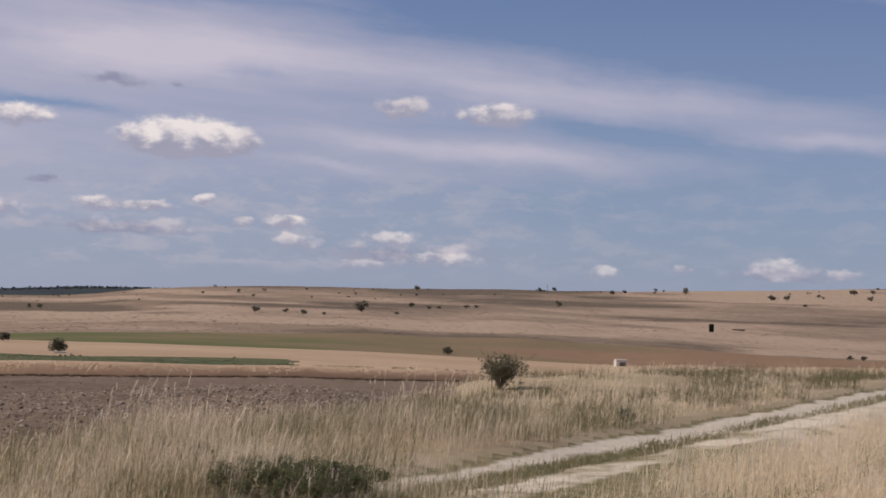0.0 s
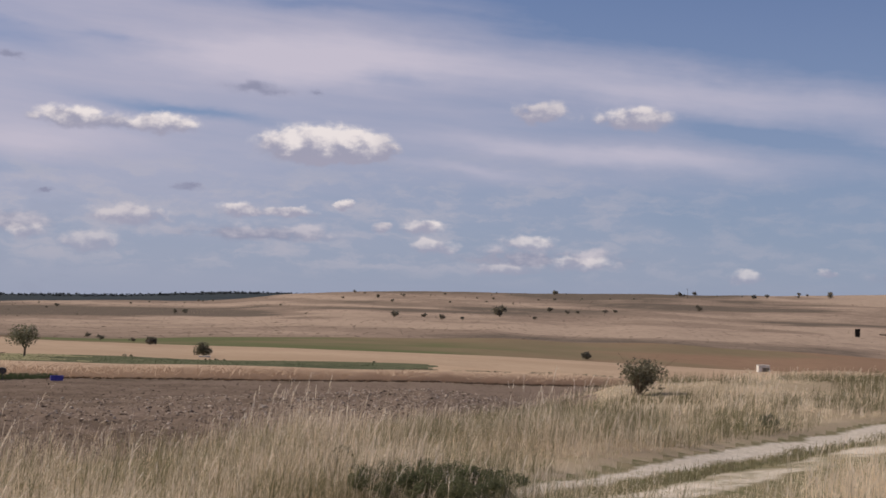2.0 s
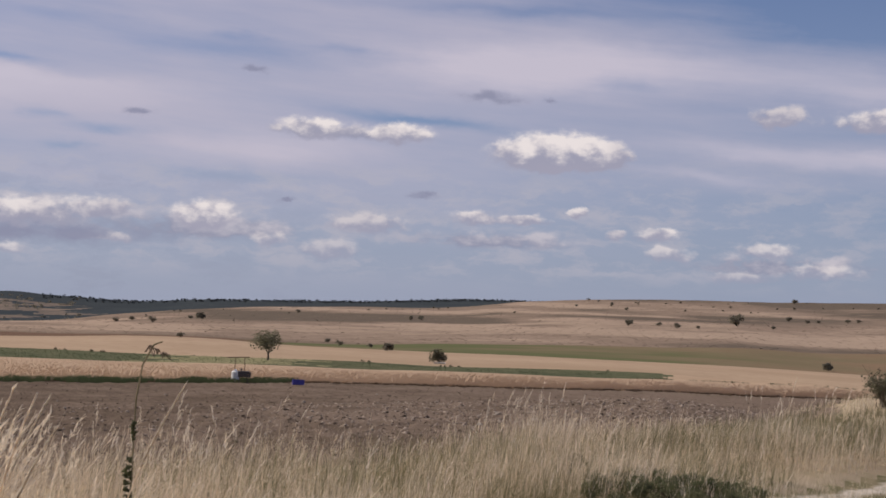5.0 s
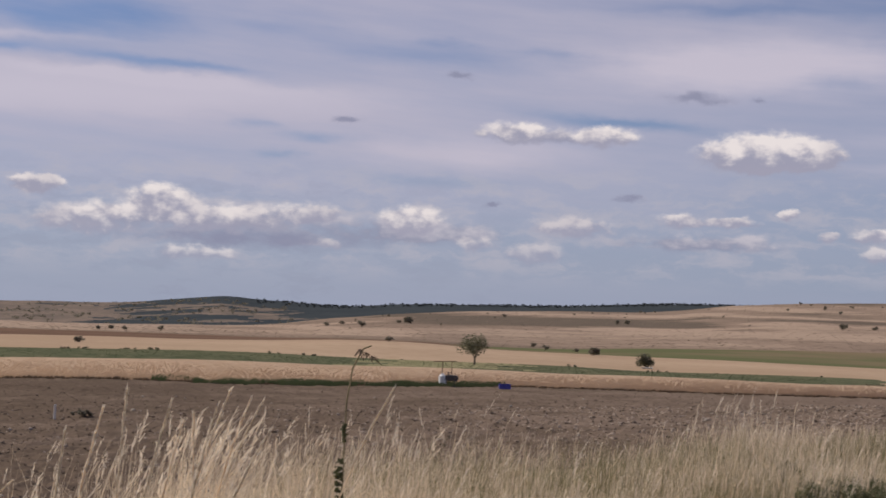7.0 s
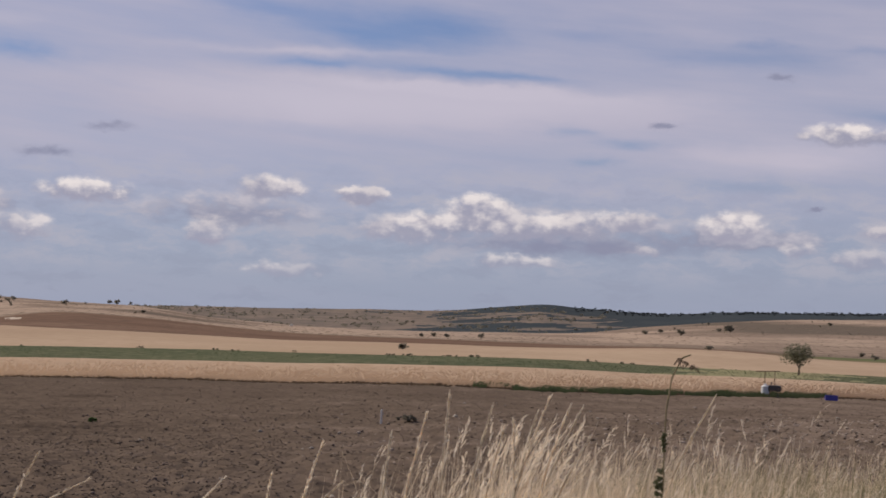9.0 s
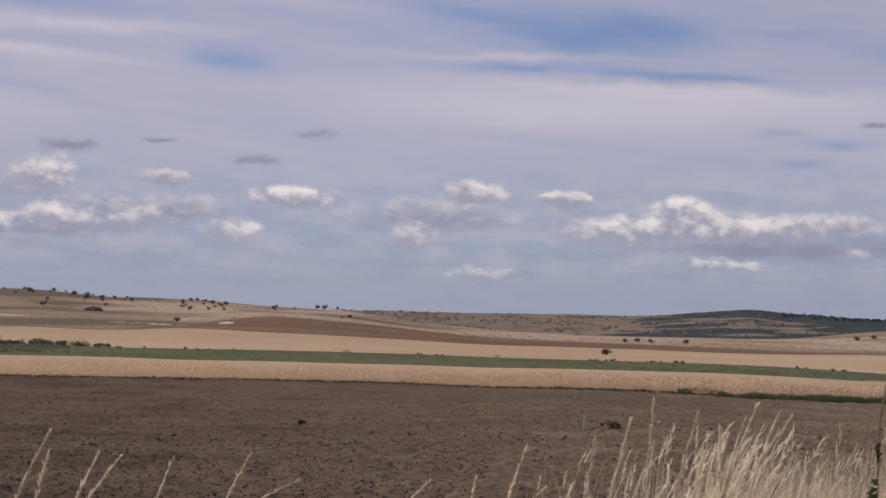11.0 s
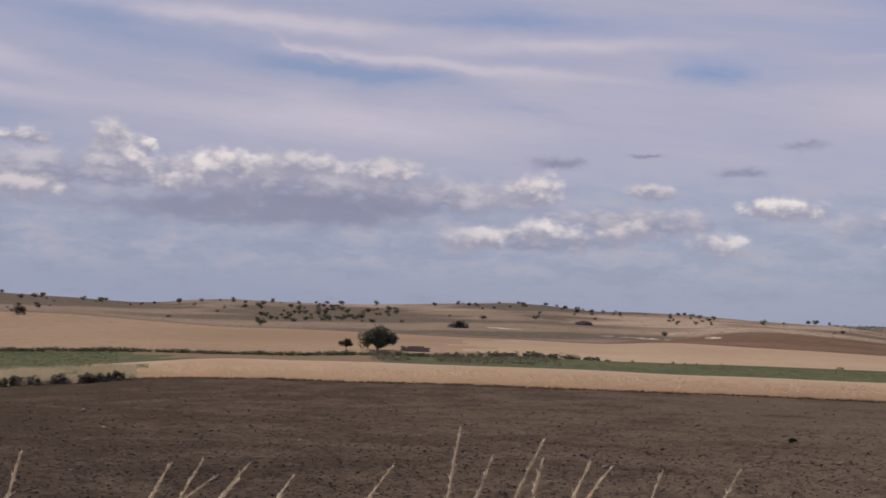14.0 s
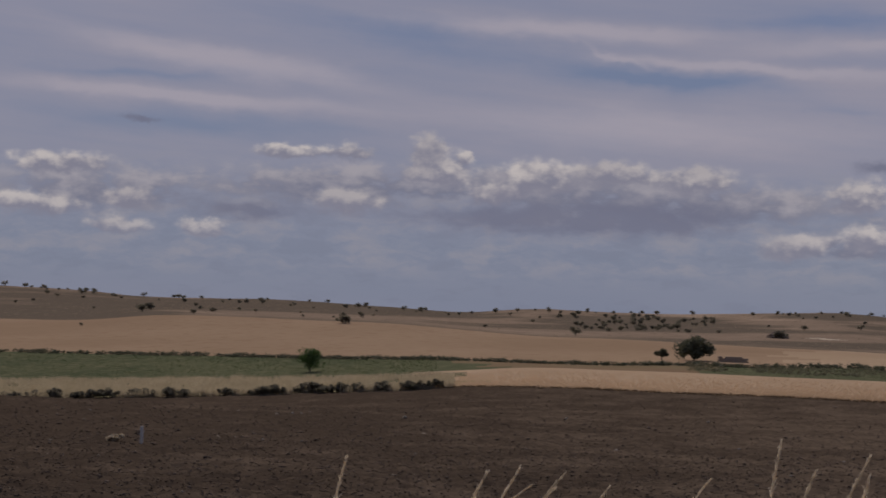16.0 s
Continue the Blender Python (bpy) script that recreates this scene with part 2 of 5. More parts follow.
def surface(name, colours, scale=1.0, fine=8.0, rough=0.9, bump=0.0, bump_scale=20.0, vary=0.0, stretch=(1, 1, 1), local=False, spread=(.32, .68), translucent=0.0):
    """Two or three colours blended by noise at two scales; vary: change from piece to piece."""
    m = bpy.data.materials.new(name)
    m.use_nodes = True
    tree = m.node_tree
    k = Nodes(tree)
    bsdf = tree.nodes["Principled BSDF"]
    where = tree.nodes.new("ShaderNodeTexCoord").outputs["Object"] if local else tree.nodes.new("ShaderNodeNewGeometry").outputs["Position"]
    where = k.vec("MULTIPLY", where, tuple(stretch))
    big = k.noise(where, scale, 4.0, .6)
    small = k.noise(where, scale * fine, 4.0, .65)
    c = k.mix(k.ramp(big, *spread), colours[0], colours[1])
    if len(colours) > 2:
        c = k.mix(k.ramp(small, .42, .72), c, colours[2])
    c = k.mix(1.0, c, k.mix(k.ramp(small, .2, .8, smooth=False), (.78, .78, .78), (1.18, 1.18, 1.18)), "MULTIPLY")
    if vary:
        island = tree.nodes.new("ShaderNodeNewGeometry").outputs["Random Per Island"]
        one = tree.nodes.new("ShaderNodeObjectInfo").outputs["Random"]
        r = k.math("MULTIPLY", k.math("ADD", island, one), .5)
        v = k.ramp(r, 0.0, 1.0, 1.0 - vary, 1.0 + vary, smooth=False)
        c = k.mix(1.0, c, k.combine(v, v, v), "MULTIPLY")
    k.link(c, bsdf.inputs["Base Color"])
    bsdf.inputs["Roughness"].default_value = rough
    bsdf.inputs["Specular IOR Level"].default_value = 0.0 if rough >= .85 else 0.3
    if bump:
        b = tree.nodes.new("ShaderNodeBump")
        b.inputs["Strength"].default_value, b.inputs["Distance"].default_value = min(1.0, bump * 4), bump
        k.link(k.noise(where, bump_scale, 5.0, .65), b.inputs["Height"])
        k.link(b.outputs[0], bsdf.inputs["Normal"])
    if translucent:
        t = tree.nodes.new("ShaderNodeBsdfTranslucent")
        k.link(c, t.inputs["Color"])
        mx = tree.nodes.new("ShaderNodeMixShader")
        mx.inputs[0].default_value = translucent
        k.link(bsdf.outputs[0], mx.inputs[1])
        k.link(t.outputs[0], mx.inputs[2])
        k.link(mx.outputs[0], tree.nodes["Material Output"].inputs["Surface"])
    return m


STRAW = surface("dry_crop", [(.455, .328, .222), (.525, .388, .27), (.385, .27, .18)], .05, 14, .95, .05, 3.0, stretch=(1, 1, .2))
STUBBLE = surface("stubble_field", [(.40, .288, .195), (.49, .362, .25), (.33, .235, .157)], .018, 20, .95, .05, 2.0)
# a darker, redder stubble for bearings past about 62
WEST_STUBBLE = surface("dark_stubble", [(.325, .225, .150), (.395, .28, .19), (.27, .185, .123)], .018, 20, .95, .05, 2.0)
GREEN = surface("green_meadow", [(.088, .102, .060), (.12, .126, .074), (.15, .138, .085)], .05, 12, .95, .05, 2.0)
PALE_GREEN = surface("dry_meadow", [(.25, .23, .13), (.31, .27, .16), (.19, .19, .10)], .05, 12, .95, .05, 2.0)
RED_EARTH = surface("red_fallow", [(.165, .102, .072), (.225, .148, .105), (.115, .078, .058)], .02, 14, .95, .04, 1.0)


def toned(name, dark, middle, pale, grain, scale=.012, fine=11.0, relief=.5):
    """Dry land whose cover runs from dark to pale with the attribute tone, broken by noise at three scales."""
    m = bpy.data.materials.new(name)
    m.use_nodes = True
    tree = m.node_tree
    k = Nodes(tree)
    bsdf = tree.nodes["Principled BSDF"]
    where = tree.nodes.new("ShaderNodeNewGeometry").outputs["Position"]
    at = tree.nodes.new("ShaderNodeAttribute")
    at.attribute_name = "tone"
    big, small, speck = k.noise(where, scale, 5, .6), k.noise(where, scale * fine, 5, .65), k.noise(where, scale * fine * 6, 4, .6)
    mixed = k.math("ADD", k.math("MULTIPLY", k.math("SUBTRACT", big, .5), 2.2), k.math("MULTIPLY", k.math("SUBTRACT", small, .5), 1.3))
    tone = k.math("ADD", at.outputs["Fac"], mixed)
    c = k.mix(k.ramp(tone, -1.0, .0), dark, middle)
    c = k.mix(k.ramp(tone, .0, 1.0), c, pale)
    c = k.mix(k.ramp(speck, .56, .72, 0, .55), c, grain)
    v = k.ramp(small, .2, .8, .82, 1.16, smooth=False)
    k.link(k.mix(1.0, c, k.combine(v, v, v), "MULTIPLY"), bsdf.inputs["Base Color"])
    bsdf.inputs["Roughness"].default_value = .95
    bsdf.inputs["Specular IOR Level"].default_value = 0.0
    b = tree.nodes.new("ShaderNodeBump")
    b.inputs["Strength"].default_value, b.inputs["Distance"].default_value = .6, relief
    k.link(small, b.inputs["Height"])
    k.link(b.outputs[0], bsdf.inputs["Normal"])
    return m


# the dark end of tone also holds the shade painted over the west
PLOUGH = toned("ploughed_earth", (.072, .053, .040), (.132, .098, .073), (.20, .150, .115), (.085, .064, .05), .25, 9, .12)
FALLOW = toned("fallow_land", (.255, .165, .11), (.20, .158, .098), (.128, .135, .068), (.16, .13, .08), .02, 9)
HILL = toned("dry_hill_grass", (.148, .118, .092), (.262, .195, .147), (.39, .293, .218), (.125, .108, .082))
HILL_DARK = surface("brown_hill_scrub", [(.165, .128, .10), (.215, .165, .125), (.115, .095, .07)], .02, 10, .95)
SCRUBLAND = surface("scrub_slope", [(.27, .205, .16), (.17, .14, .118), (.12, .108, .09)], .014, 7, .95, spread=(.36, .64))
# blue-grey because the distance haze is mixed into the wood's colour
WOODS = surface("hazed_oak_wood", [(.052, .062, .068), (.068, .077, .08), (.042, .05, .055)], .01, 8, .95)
CHALK = surface("chalk_scar", [(.50, .42, .33), (.58, .50, .41), (.42, .34, .26)], .05, 8, .95)
SOIL = surface("verge_soil", [(.34, .265, .18), (.40, .32, .225), (.24, .20, .12)], .35, 14, .95, .03, 12)


def track_material():
    """Chalky ruts with a grassy crown; the attribute across is the distance from the track's edge."""
    m = bpy.data.materials.new("chalk_track")
    m.use_nodes = True
    tree = m.node_tree
    k = Nodes(tree)
    bsdf = tree.nodes["Principled BSDF"]
    where = tree.nodes.new("ShaderNodeNewGeometry").outputs["Position"]
    at = tree.nodes.new("ShaderNodeAttribute")
    at.attribute_name = "across"
    ragged = k.math("ADD", at.outputs["Fac"], k.math("MULTIPLY", k.math("SUBTRACT", k.noise(where, .9, 5, .65), .5), .7))
    fine = k.noise(where, 14, 5, .65)
    chalk = k.mix(k.ramp(fine, .3, .7), (.51, .435, .34), (.66, .58, .475))
    grass = k.mix(k.ramp(k.noise(where, 5, 4, .6), .35, .65), (.15, .14, .072), (.27, .22, .135))
    east = k.split(where)[0]
    depth = k.ramp(east, .5, 6.0, -.26, -.55, smooth=False)
    rut_one = k.math("MULTIPLY", k.ramp(k.math("SUBTRACT", ragged, depth), -.10, .06), k.ramp(ragged, -.10, .02, 1, 0))
    rut_two = k.math("MULTIPLY", k.ramp(ragged, -1.40, -1.25), k.ramp(ragged, -.80, -.65, 1, 0))
    rut_two = k.math("MULTIPLY", rut_two, k.ramp(k.noise(where, .5, 4, .65), .38, .56))
    wide = k.math("MULTIPLY", k.ramp(east, 3.2, 4.8), k.math("MULTIPLY", k.ramp(ragged, -2.2, -1.9), k.ramp(ragged, -.1, .0, 1, 0)))
    worn = k.ramp(k.noise(where, 1.3, 5, .7), .34, .52)
    bare = k.math("MAXIMUM", k.math("MAXIMUM", k.math("MULTIPLY", rut_one, k.ramp(k.noise(where, 2.2, 4, .7), .25, .42)), rut_two), k.math("MULTIPLY", wide, worn))
    k.link(k.mix(bare, grass, chalk), bsdf.inputs["Base Color"])
    bsdf.inputs["Roughness"].default_value = .95
    bsdf.inputs["Specular IOR Level"].default_value = 0.0
    b = tree.nodes.new("ShaderNodeBump")
    b.inputs["Strength"].default_value, b.inputs["Distance"].default_value = .5, .03
    k.link(fine, b.inputs["Height"])
    k.link(b.outputs[0], bsdf.inputs["Normal"])
    return m


TRACK = track_material()
DRY_BLADE = surface("dry_grass_blade", [(.74, .61, .44), (.82, .70, .53), (.61, .475, .33)], 1.2, 6, .8, vary=.5, translucent=.45)
SEED = surface("grass_seed_head", [(.80, .70, .56), (.86, .77, .64), (.70, .59, .45)], 2.0, 6, .85, vary=.25, translucent=.5)
OLIVE_BLADE = surface("olive_grass_blade", [(.20, .185, .095), (.27, .23, .13), (.15, .15, .075)], 1.2, 6, .8, vary=.3, translucent=.4)
STRAW_BLADE = surface("straw_stalk", [(.475, .345, .238), (.535, .395, .278), (.415, .295, .20)], .1, 10, .85, vary=.08, translucent=.5)
GREEN_BLADE = surface("green_blade", [(.088, .112, .056), (.12, .135, .07), (.075, .092, .046)], .1, 10, .85, vary=.18, translucent=.45)
LEAF_DARK = surface("holm_oak_leaf", [(.105, .11, .068), (.14, .138, .088), (.08, .085, .056)], .5, 6, .7, vary=.4, translucent=.35)
LEAF_OLIVE = surface("almond_leaf", [(.17, .16, .10), (.22, .20, .125), (.13, .125, .078)], .5, 6, .7, vary=.4, translucent=.4)
LEAF_GREEN = surface("fresh_leaf", [(.085, .15, .04), (.12, .18, .055), (.065, .115, .032)], .5, 6, .65, vary=.35, translucent=.25)
# oak leaf with distance haze painted in as paleness; some nearer bushes share it
HAZED_LEAF = surface("hazed_oak_leaf", [(.205, .185, .14), (.235, .21, .16), (.165, .152, .118)], .5, 6, .85, vary=.2, translucent=.6)
BARK = surface("grey_bark", [(.13, .105, .08), (.18, .15, .12), (.09, .07, .055)], 4, 6, .95, .02, 20, local=True)

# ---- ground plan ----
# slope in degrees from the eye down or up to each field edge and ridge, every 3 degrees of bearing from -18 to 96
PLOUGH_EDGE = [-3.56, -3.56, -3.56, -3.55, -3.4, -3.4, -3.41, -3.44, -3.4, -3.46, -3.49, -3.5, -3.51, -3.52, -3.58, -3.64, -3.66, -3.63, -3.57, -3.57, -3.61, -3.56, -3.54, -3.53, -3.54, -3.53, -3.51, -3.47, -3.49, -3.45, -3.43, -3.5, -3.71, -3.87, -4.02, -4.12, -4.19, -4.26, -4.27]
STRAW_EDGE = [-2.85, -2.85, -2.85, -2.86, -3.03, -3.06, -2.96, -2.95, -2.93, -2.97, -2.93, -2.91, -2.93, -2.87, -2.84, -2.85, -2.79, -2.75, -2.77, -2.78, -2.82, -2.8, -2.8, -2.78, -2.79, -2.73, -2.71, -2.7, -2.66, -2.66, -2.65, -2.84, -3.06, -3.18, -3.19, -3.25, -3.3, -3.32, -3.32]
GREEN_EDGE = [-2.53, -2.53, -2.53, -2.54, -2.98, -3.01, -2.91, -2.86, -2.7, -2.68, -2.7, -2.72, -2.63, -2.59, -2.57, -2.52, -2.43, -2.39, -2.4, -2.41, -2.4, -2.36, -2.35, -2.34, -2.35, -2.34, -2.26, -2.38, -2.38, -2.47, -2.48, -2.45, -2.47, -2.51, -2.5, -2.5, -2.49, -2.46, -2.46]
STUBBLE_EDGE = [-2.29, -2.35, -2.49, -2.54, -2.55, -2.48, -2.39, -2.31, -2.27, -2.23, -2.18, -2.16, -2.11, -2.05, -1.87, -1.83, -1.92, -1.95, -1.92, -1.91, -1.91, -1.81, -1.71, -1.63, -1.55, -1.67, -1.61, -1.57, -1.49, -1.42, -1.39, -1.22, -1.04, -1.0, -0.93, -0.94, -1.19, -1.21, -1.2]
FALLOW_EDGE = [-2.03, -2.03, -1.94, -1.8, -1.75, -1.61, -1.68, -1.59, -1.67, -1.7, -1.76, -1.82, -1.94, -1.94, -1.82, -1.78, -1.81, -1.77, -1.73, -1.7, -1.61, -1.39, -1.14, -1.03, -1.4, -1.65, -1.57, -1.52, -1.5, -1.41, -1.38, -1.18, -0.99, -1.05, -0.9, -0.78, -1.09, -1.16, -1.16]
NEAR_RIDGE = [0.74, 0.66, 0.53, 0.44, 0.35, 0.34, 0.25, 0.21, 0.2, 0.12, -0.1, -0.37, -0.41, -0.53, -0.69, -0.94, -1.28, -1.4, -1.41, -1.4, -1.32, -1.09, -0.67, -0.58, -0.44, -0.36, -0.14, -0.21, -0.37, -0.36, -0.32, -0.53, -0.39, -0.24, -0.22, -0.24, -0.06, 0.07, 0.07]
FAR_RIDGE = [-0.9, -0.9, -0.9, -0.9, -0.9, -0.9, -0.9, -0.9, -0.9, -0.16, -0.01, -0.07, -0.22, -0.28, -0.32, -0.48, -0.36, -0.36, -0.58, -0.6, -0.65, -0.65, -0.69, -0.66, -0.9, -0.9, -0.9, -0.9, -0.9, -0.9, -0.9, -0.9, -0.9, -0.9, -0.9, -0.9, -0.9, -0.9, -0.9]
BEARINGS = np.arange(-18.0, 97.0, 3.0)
# the track's edge: a point on it and its heading
EDGE = np.array((-0.45, 12.6))
HEAD = np.array((0.50, 0.866))
LEFT = np.array((-0.866, 0.50))
RINGS = np.array([105.0, 130.0, 158.0, 240.0, 380.0, 1300.0, 1800.0, 3300.0])


def fbm(x, y, seed=0, octaves=5, gain=.5):
    """Smooth value noise, -1 to 1."""
    total, amp, norm = np.zeros(np.broadcast(x, y).shape), 1.0, 0.0
    for o in range(octaves):
        gen = np.random.default_rng(seed * 31 + o)
        grid = gen.uniform(-1, 1, (256, 256))
        xi, yi = np.floor(x).astype(np.int64), np.floor(y).astype(np.int64)
        fx, fy = x - xi, y - yi
        fx, fy = fx * fx * (3 - 2 * fx), fy * fy * (3 - 2 * fy)
        g = lambda i, j: grid[(xi + i) % 256, (yi + j) % 256]
        total = total + amp * ((g(0, 0) * (1 - fx) + g(1, 0) * fx) * (1 - fy) + (g(0, 1) * (1 - fx) + g(1, 1) * fx) * fy)
        norm += amp
        amp *= gain
        x, y = x * 2.03 + 17.1, y * 2.03 + 5.7
    return total / norm


def curve(values, az):
    """A table's value at a bearing, eased; past its ends it goes back round behind the camera."""
    az = (np.asarray(az, float) + 142.0) % 360.0 - 142.0
    a = np.concatenate([BEARINGS, [BEARINGS[0] + 360.0]])
    v = np.concatenate([values, [values[0]]])
    wrapped = np.where(az < BEARINGS[0], az + 360.0, az)
    i = np.clip(np.searchsorted(a, wrapped, "right") - 1, 0, len(a) - 2)
    t = (wrapped - a[i]) / (a[i + 1] - a[i])
    j, n = np.maximum(i - 1, 0), np.minimum(i + 2, len(v) - 1)
    m0, m1 = (v[i + 1] - v[j]) / 2, (v[n] - v[i]) / 2
    far = i >= len(a) - 2
    m0, m1 = np.where(far, 0, m0), np.where(far | (n == len(v) - 1), 0, m1)
    return (2 * t**3 - 3 * t**2 + 1) * v[i] + (t**3 - 2 * t**2 + t) * m0 + (-2 * t**3 + 3 * t**2) * v[i + 1] + (t**3 - t**2) * m1


def stretch_of(az):
    """Field edges run nearly straight, so they lie farther off to the sides."""
    d = np.clip((np.asarray(az, float) - 38.0 + 180.0) % 360.0 - 180.0, -57.0, 57.0)
    return 1.0 / np.cos(np.radians(0.8 * d))


def reach(d, az):
    """Distance from the camera of the ring d at a bearing."""
    s = np.clip((np.log(np.maximum(d, 1e-3)) - math.log(20.0)) / (math.log(100.0) - math.log(20.0)), 0, 1)
    return d * (1 + (stretch_of(az) - 1) * s * s * (3 - 2 * s))


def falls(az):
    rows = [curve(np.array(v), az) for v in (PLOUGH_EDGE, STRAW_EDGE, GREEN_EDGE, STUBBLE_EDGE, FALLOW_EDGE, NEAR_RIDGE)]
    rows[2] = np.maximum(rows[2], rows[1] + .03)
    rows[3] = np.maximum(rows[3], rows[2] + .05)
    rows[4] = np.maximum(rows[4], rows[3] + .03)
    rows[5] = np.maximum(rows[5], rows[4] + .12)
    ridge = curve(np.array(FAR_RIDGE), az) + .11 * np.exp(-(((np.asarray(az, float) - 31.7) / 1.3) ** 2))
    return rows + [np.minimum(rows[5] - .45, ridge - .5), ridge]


def shift_of(x, y):
    """How much wider the verge grows farther along the track."""
    s = np.clip(((np.asarray(x, float) - EDGE[0]) * HEAD[0] + (np.asarray(y, float) - EDGE[1]) * HEAD[1] - 8.0) / 10.0, 0, 1)
    back = np.clip((-9.0 - (np.asarray(x, float) - EDGE[0]) * HEAD[0] - (np.asarray(y, float) - EDGE[1]) * HEAD[1]) / 7.0, 0, 1)
    return 3.6 * s * s * (3 - 2 * s) - 1.6 * back


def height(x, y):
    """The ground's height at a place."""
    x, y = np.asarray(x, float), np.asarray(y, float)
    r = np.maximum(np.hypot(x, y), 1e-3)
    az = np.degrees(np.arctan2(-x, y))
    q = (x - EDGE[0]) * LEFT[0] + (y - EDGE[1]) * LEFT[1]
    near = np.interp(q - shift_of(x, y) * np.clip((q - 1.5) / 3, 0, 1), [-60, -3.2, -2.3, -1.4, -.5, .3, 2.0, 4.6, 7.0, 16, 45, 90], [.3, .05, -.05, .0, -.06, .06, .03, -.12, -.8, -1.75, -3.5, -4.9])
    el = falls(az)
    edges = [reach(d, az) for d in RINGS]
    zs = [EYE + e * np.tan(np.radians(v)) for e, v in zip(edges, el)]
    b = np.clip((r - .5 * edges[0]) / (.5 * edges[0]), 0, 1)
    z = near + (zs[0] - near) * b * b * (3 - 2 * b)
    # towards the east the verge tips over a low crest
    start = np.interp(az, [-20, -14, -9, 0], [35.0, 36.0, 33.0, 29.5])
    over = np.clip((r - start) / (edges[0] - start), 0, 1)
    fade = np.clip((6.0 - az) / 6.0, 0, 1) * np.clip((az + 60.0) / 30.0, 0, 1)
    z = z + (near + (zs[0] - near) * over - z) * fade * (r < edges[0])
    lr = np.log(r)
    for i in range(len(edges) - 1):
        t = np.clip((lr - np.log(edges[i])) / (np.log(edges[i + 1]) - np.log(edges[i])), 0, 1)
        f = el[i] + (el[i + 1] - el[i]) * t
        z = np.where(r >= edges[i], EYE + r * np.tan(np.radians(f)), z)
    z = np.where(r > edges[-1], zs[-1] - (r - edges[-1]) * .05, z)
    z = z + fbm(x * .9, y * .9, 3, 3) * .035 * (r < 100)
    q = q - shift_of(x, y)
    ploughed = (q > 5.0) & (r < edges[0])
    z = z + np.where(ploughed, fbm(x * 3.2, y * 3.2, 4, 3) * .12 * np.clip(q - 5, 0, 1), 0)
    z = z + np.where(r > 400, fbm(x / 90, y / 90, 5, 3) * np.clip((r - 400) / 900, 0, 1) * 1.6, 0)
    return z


def place_at(az, el, top=False):
    """Where the line of sight at a bearing and a fall meets the ground: distance, x, y, z."""
    r = np.geomspace(8, 4000, 900)
    a = radians(az)
    x, y = -math.sin(a) * r, math.cos(a) * r
    z = height(x, y)
    fall = np.degrees(np.arctan2(z - EYE, r))
    hit = np.nonzero(fall >= el)[0]
    i = hit[0] if len(hit) else int(np.argmax(fall))
    return r[i], x[i], y[i], z[i]


def mesh_of(name, verts, faces, sizes=None):
    """A mesh from arrays: faces is (n, 3) or (n, 4)."""
    me = bpy.data.meshes.new(name)
    verts, faces = np.asarray(verts, np.float32), np.asarray(faces, np.int32)
    n, c = faces.shape
    me.vertices.add(len(verts))
    me.vertices.foreach_set("co", verts.ravel())
    me.loops.add(n * c)
    me.loops.foreach_set("vertex_index", faces.ravel())
    me.polygons.add(n)
    me.polygons.foreach_set("loop_start", np.arange(0, n * c, c, dtype=np.int32))
    me.update(calc_edges=True)
    me.validate()
    return me


# patches on the hills: bearings from, to, falls from, to, material
PATCHES_EAST = [
    (-10.4, -8.6, -1.15, -.98, 2), (-16.5, -5.0, .02, .12, 1), (-9.5, -6.0, -1.0, -.92, 1),     (12.0, 24.5, -1.05, -.72, 1), (5.0, 17.0, -1.25, -1.0, 2), (-3.5, 1.0, .05, .4, 1), (-9.5, -.5, -.28, -.05, 1), (6.0, 13.0, -.5, -.38, 2), (-17.5, -9.5, .05, .9, 2),
    (-11.5, -7.5, -1.05, -.78, 2), (-17.5, -12.5, -2.0, -1.75, 2), (3.0, 9.0, -.62, -.5, 1), (-16, -6, -.75, -.65, 1), (-7, 2, -1.45, -1.3, 2),
    (-6.5, -3.0, .2, .5, 1), (8.0, 12.5, -.22, -.05, 2), (13.0, 22.0, -.62, -.5, 2),
]
PATCHES_WEST = [
    (24, 37, -1.62, -1.3, 2), (37, 50, -1.62, -1.38, 2), (50, 63, -1.5, -1.28, 1), (58, 70, -1.3, -1.0, 0), (60, 82, -.72, -.52, 0), (54, 58.5, -.5, -.2, 1),
    (86, 97, -.95, -.45, 1), (70, 92, -.9, -.6, 0), (62, 72, -.95, -.7, 1), (52.3, 53.0, -1.34, -1.25, 4), (54.8, 56.0, -1.41, -1.385, 4), (60.2, 61.0, -1.2, -1.15, 4),
    (44.5, 50.5, -.86, -.72, 2), (86, 95, -1.2, -.7, 1), (57.3, 62.6, -.44, .1, 1), (64.5, 71.5, -1.1, -.5, 1), (74, 92, -.72, -.3, 1), (72, 84, -.35, -.1, 1), (52, 57, -.95, -.6, 2), (28.0, 34.0, -1.52, -1.42, 0),
]


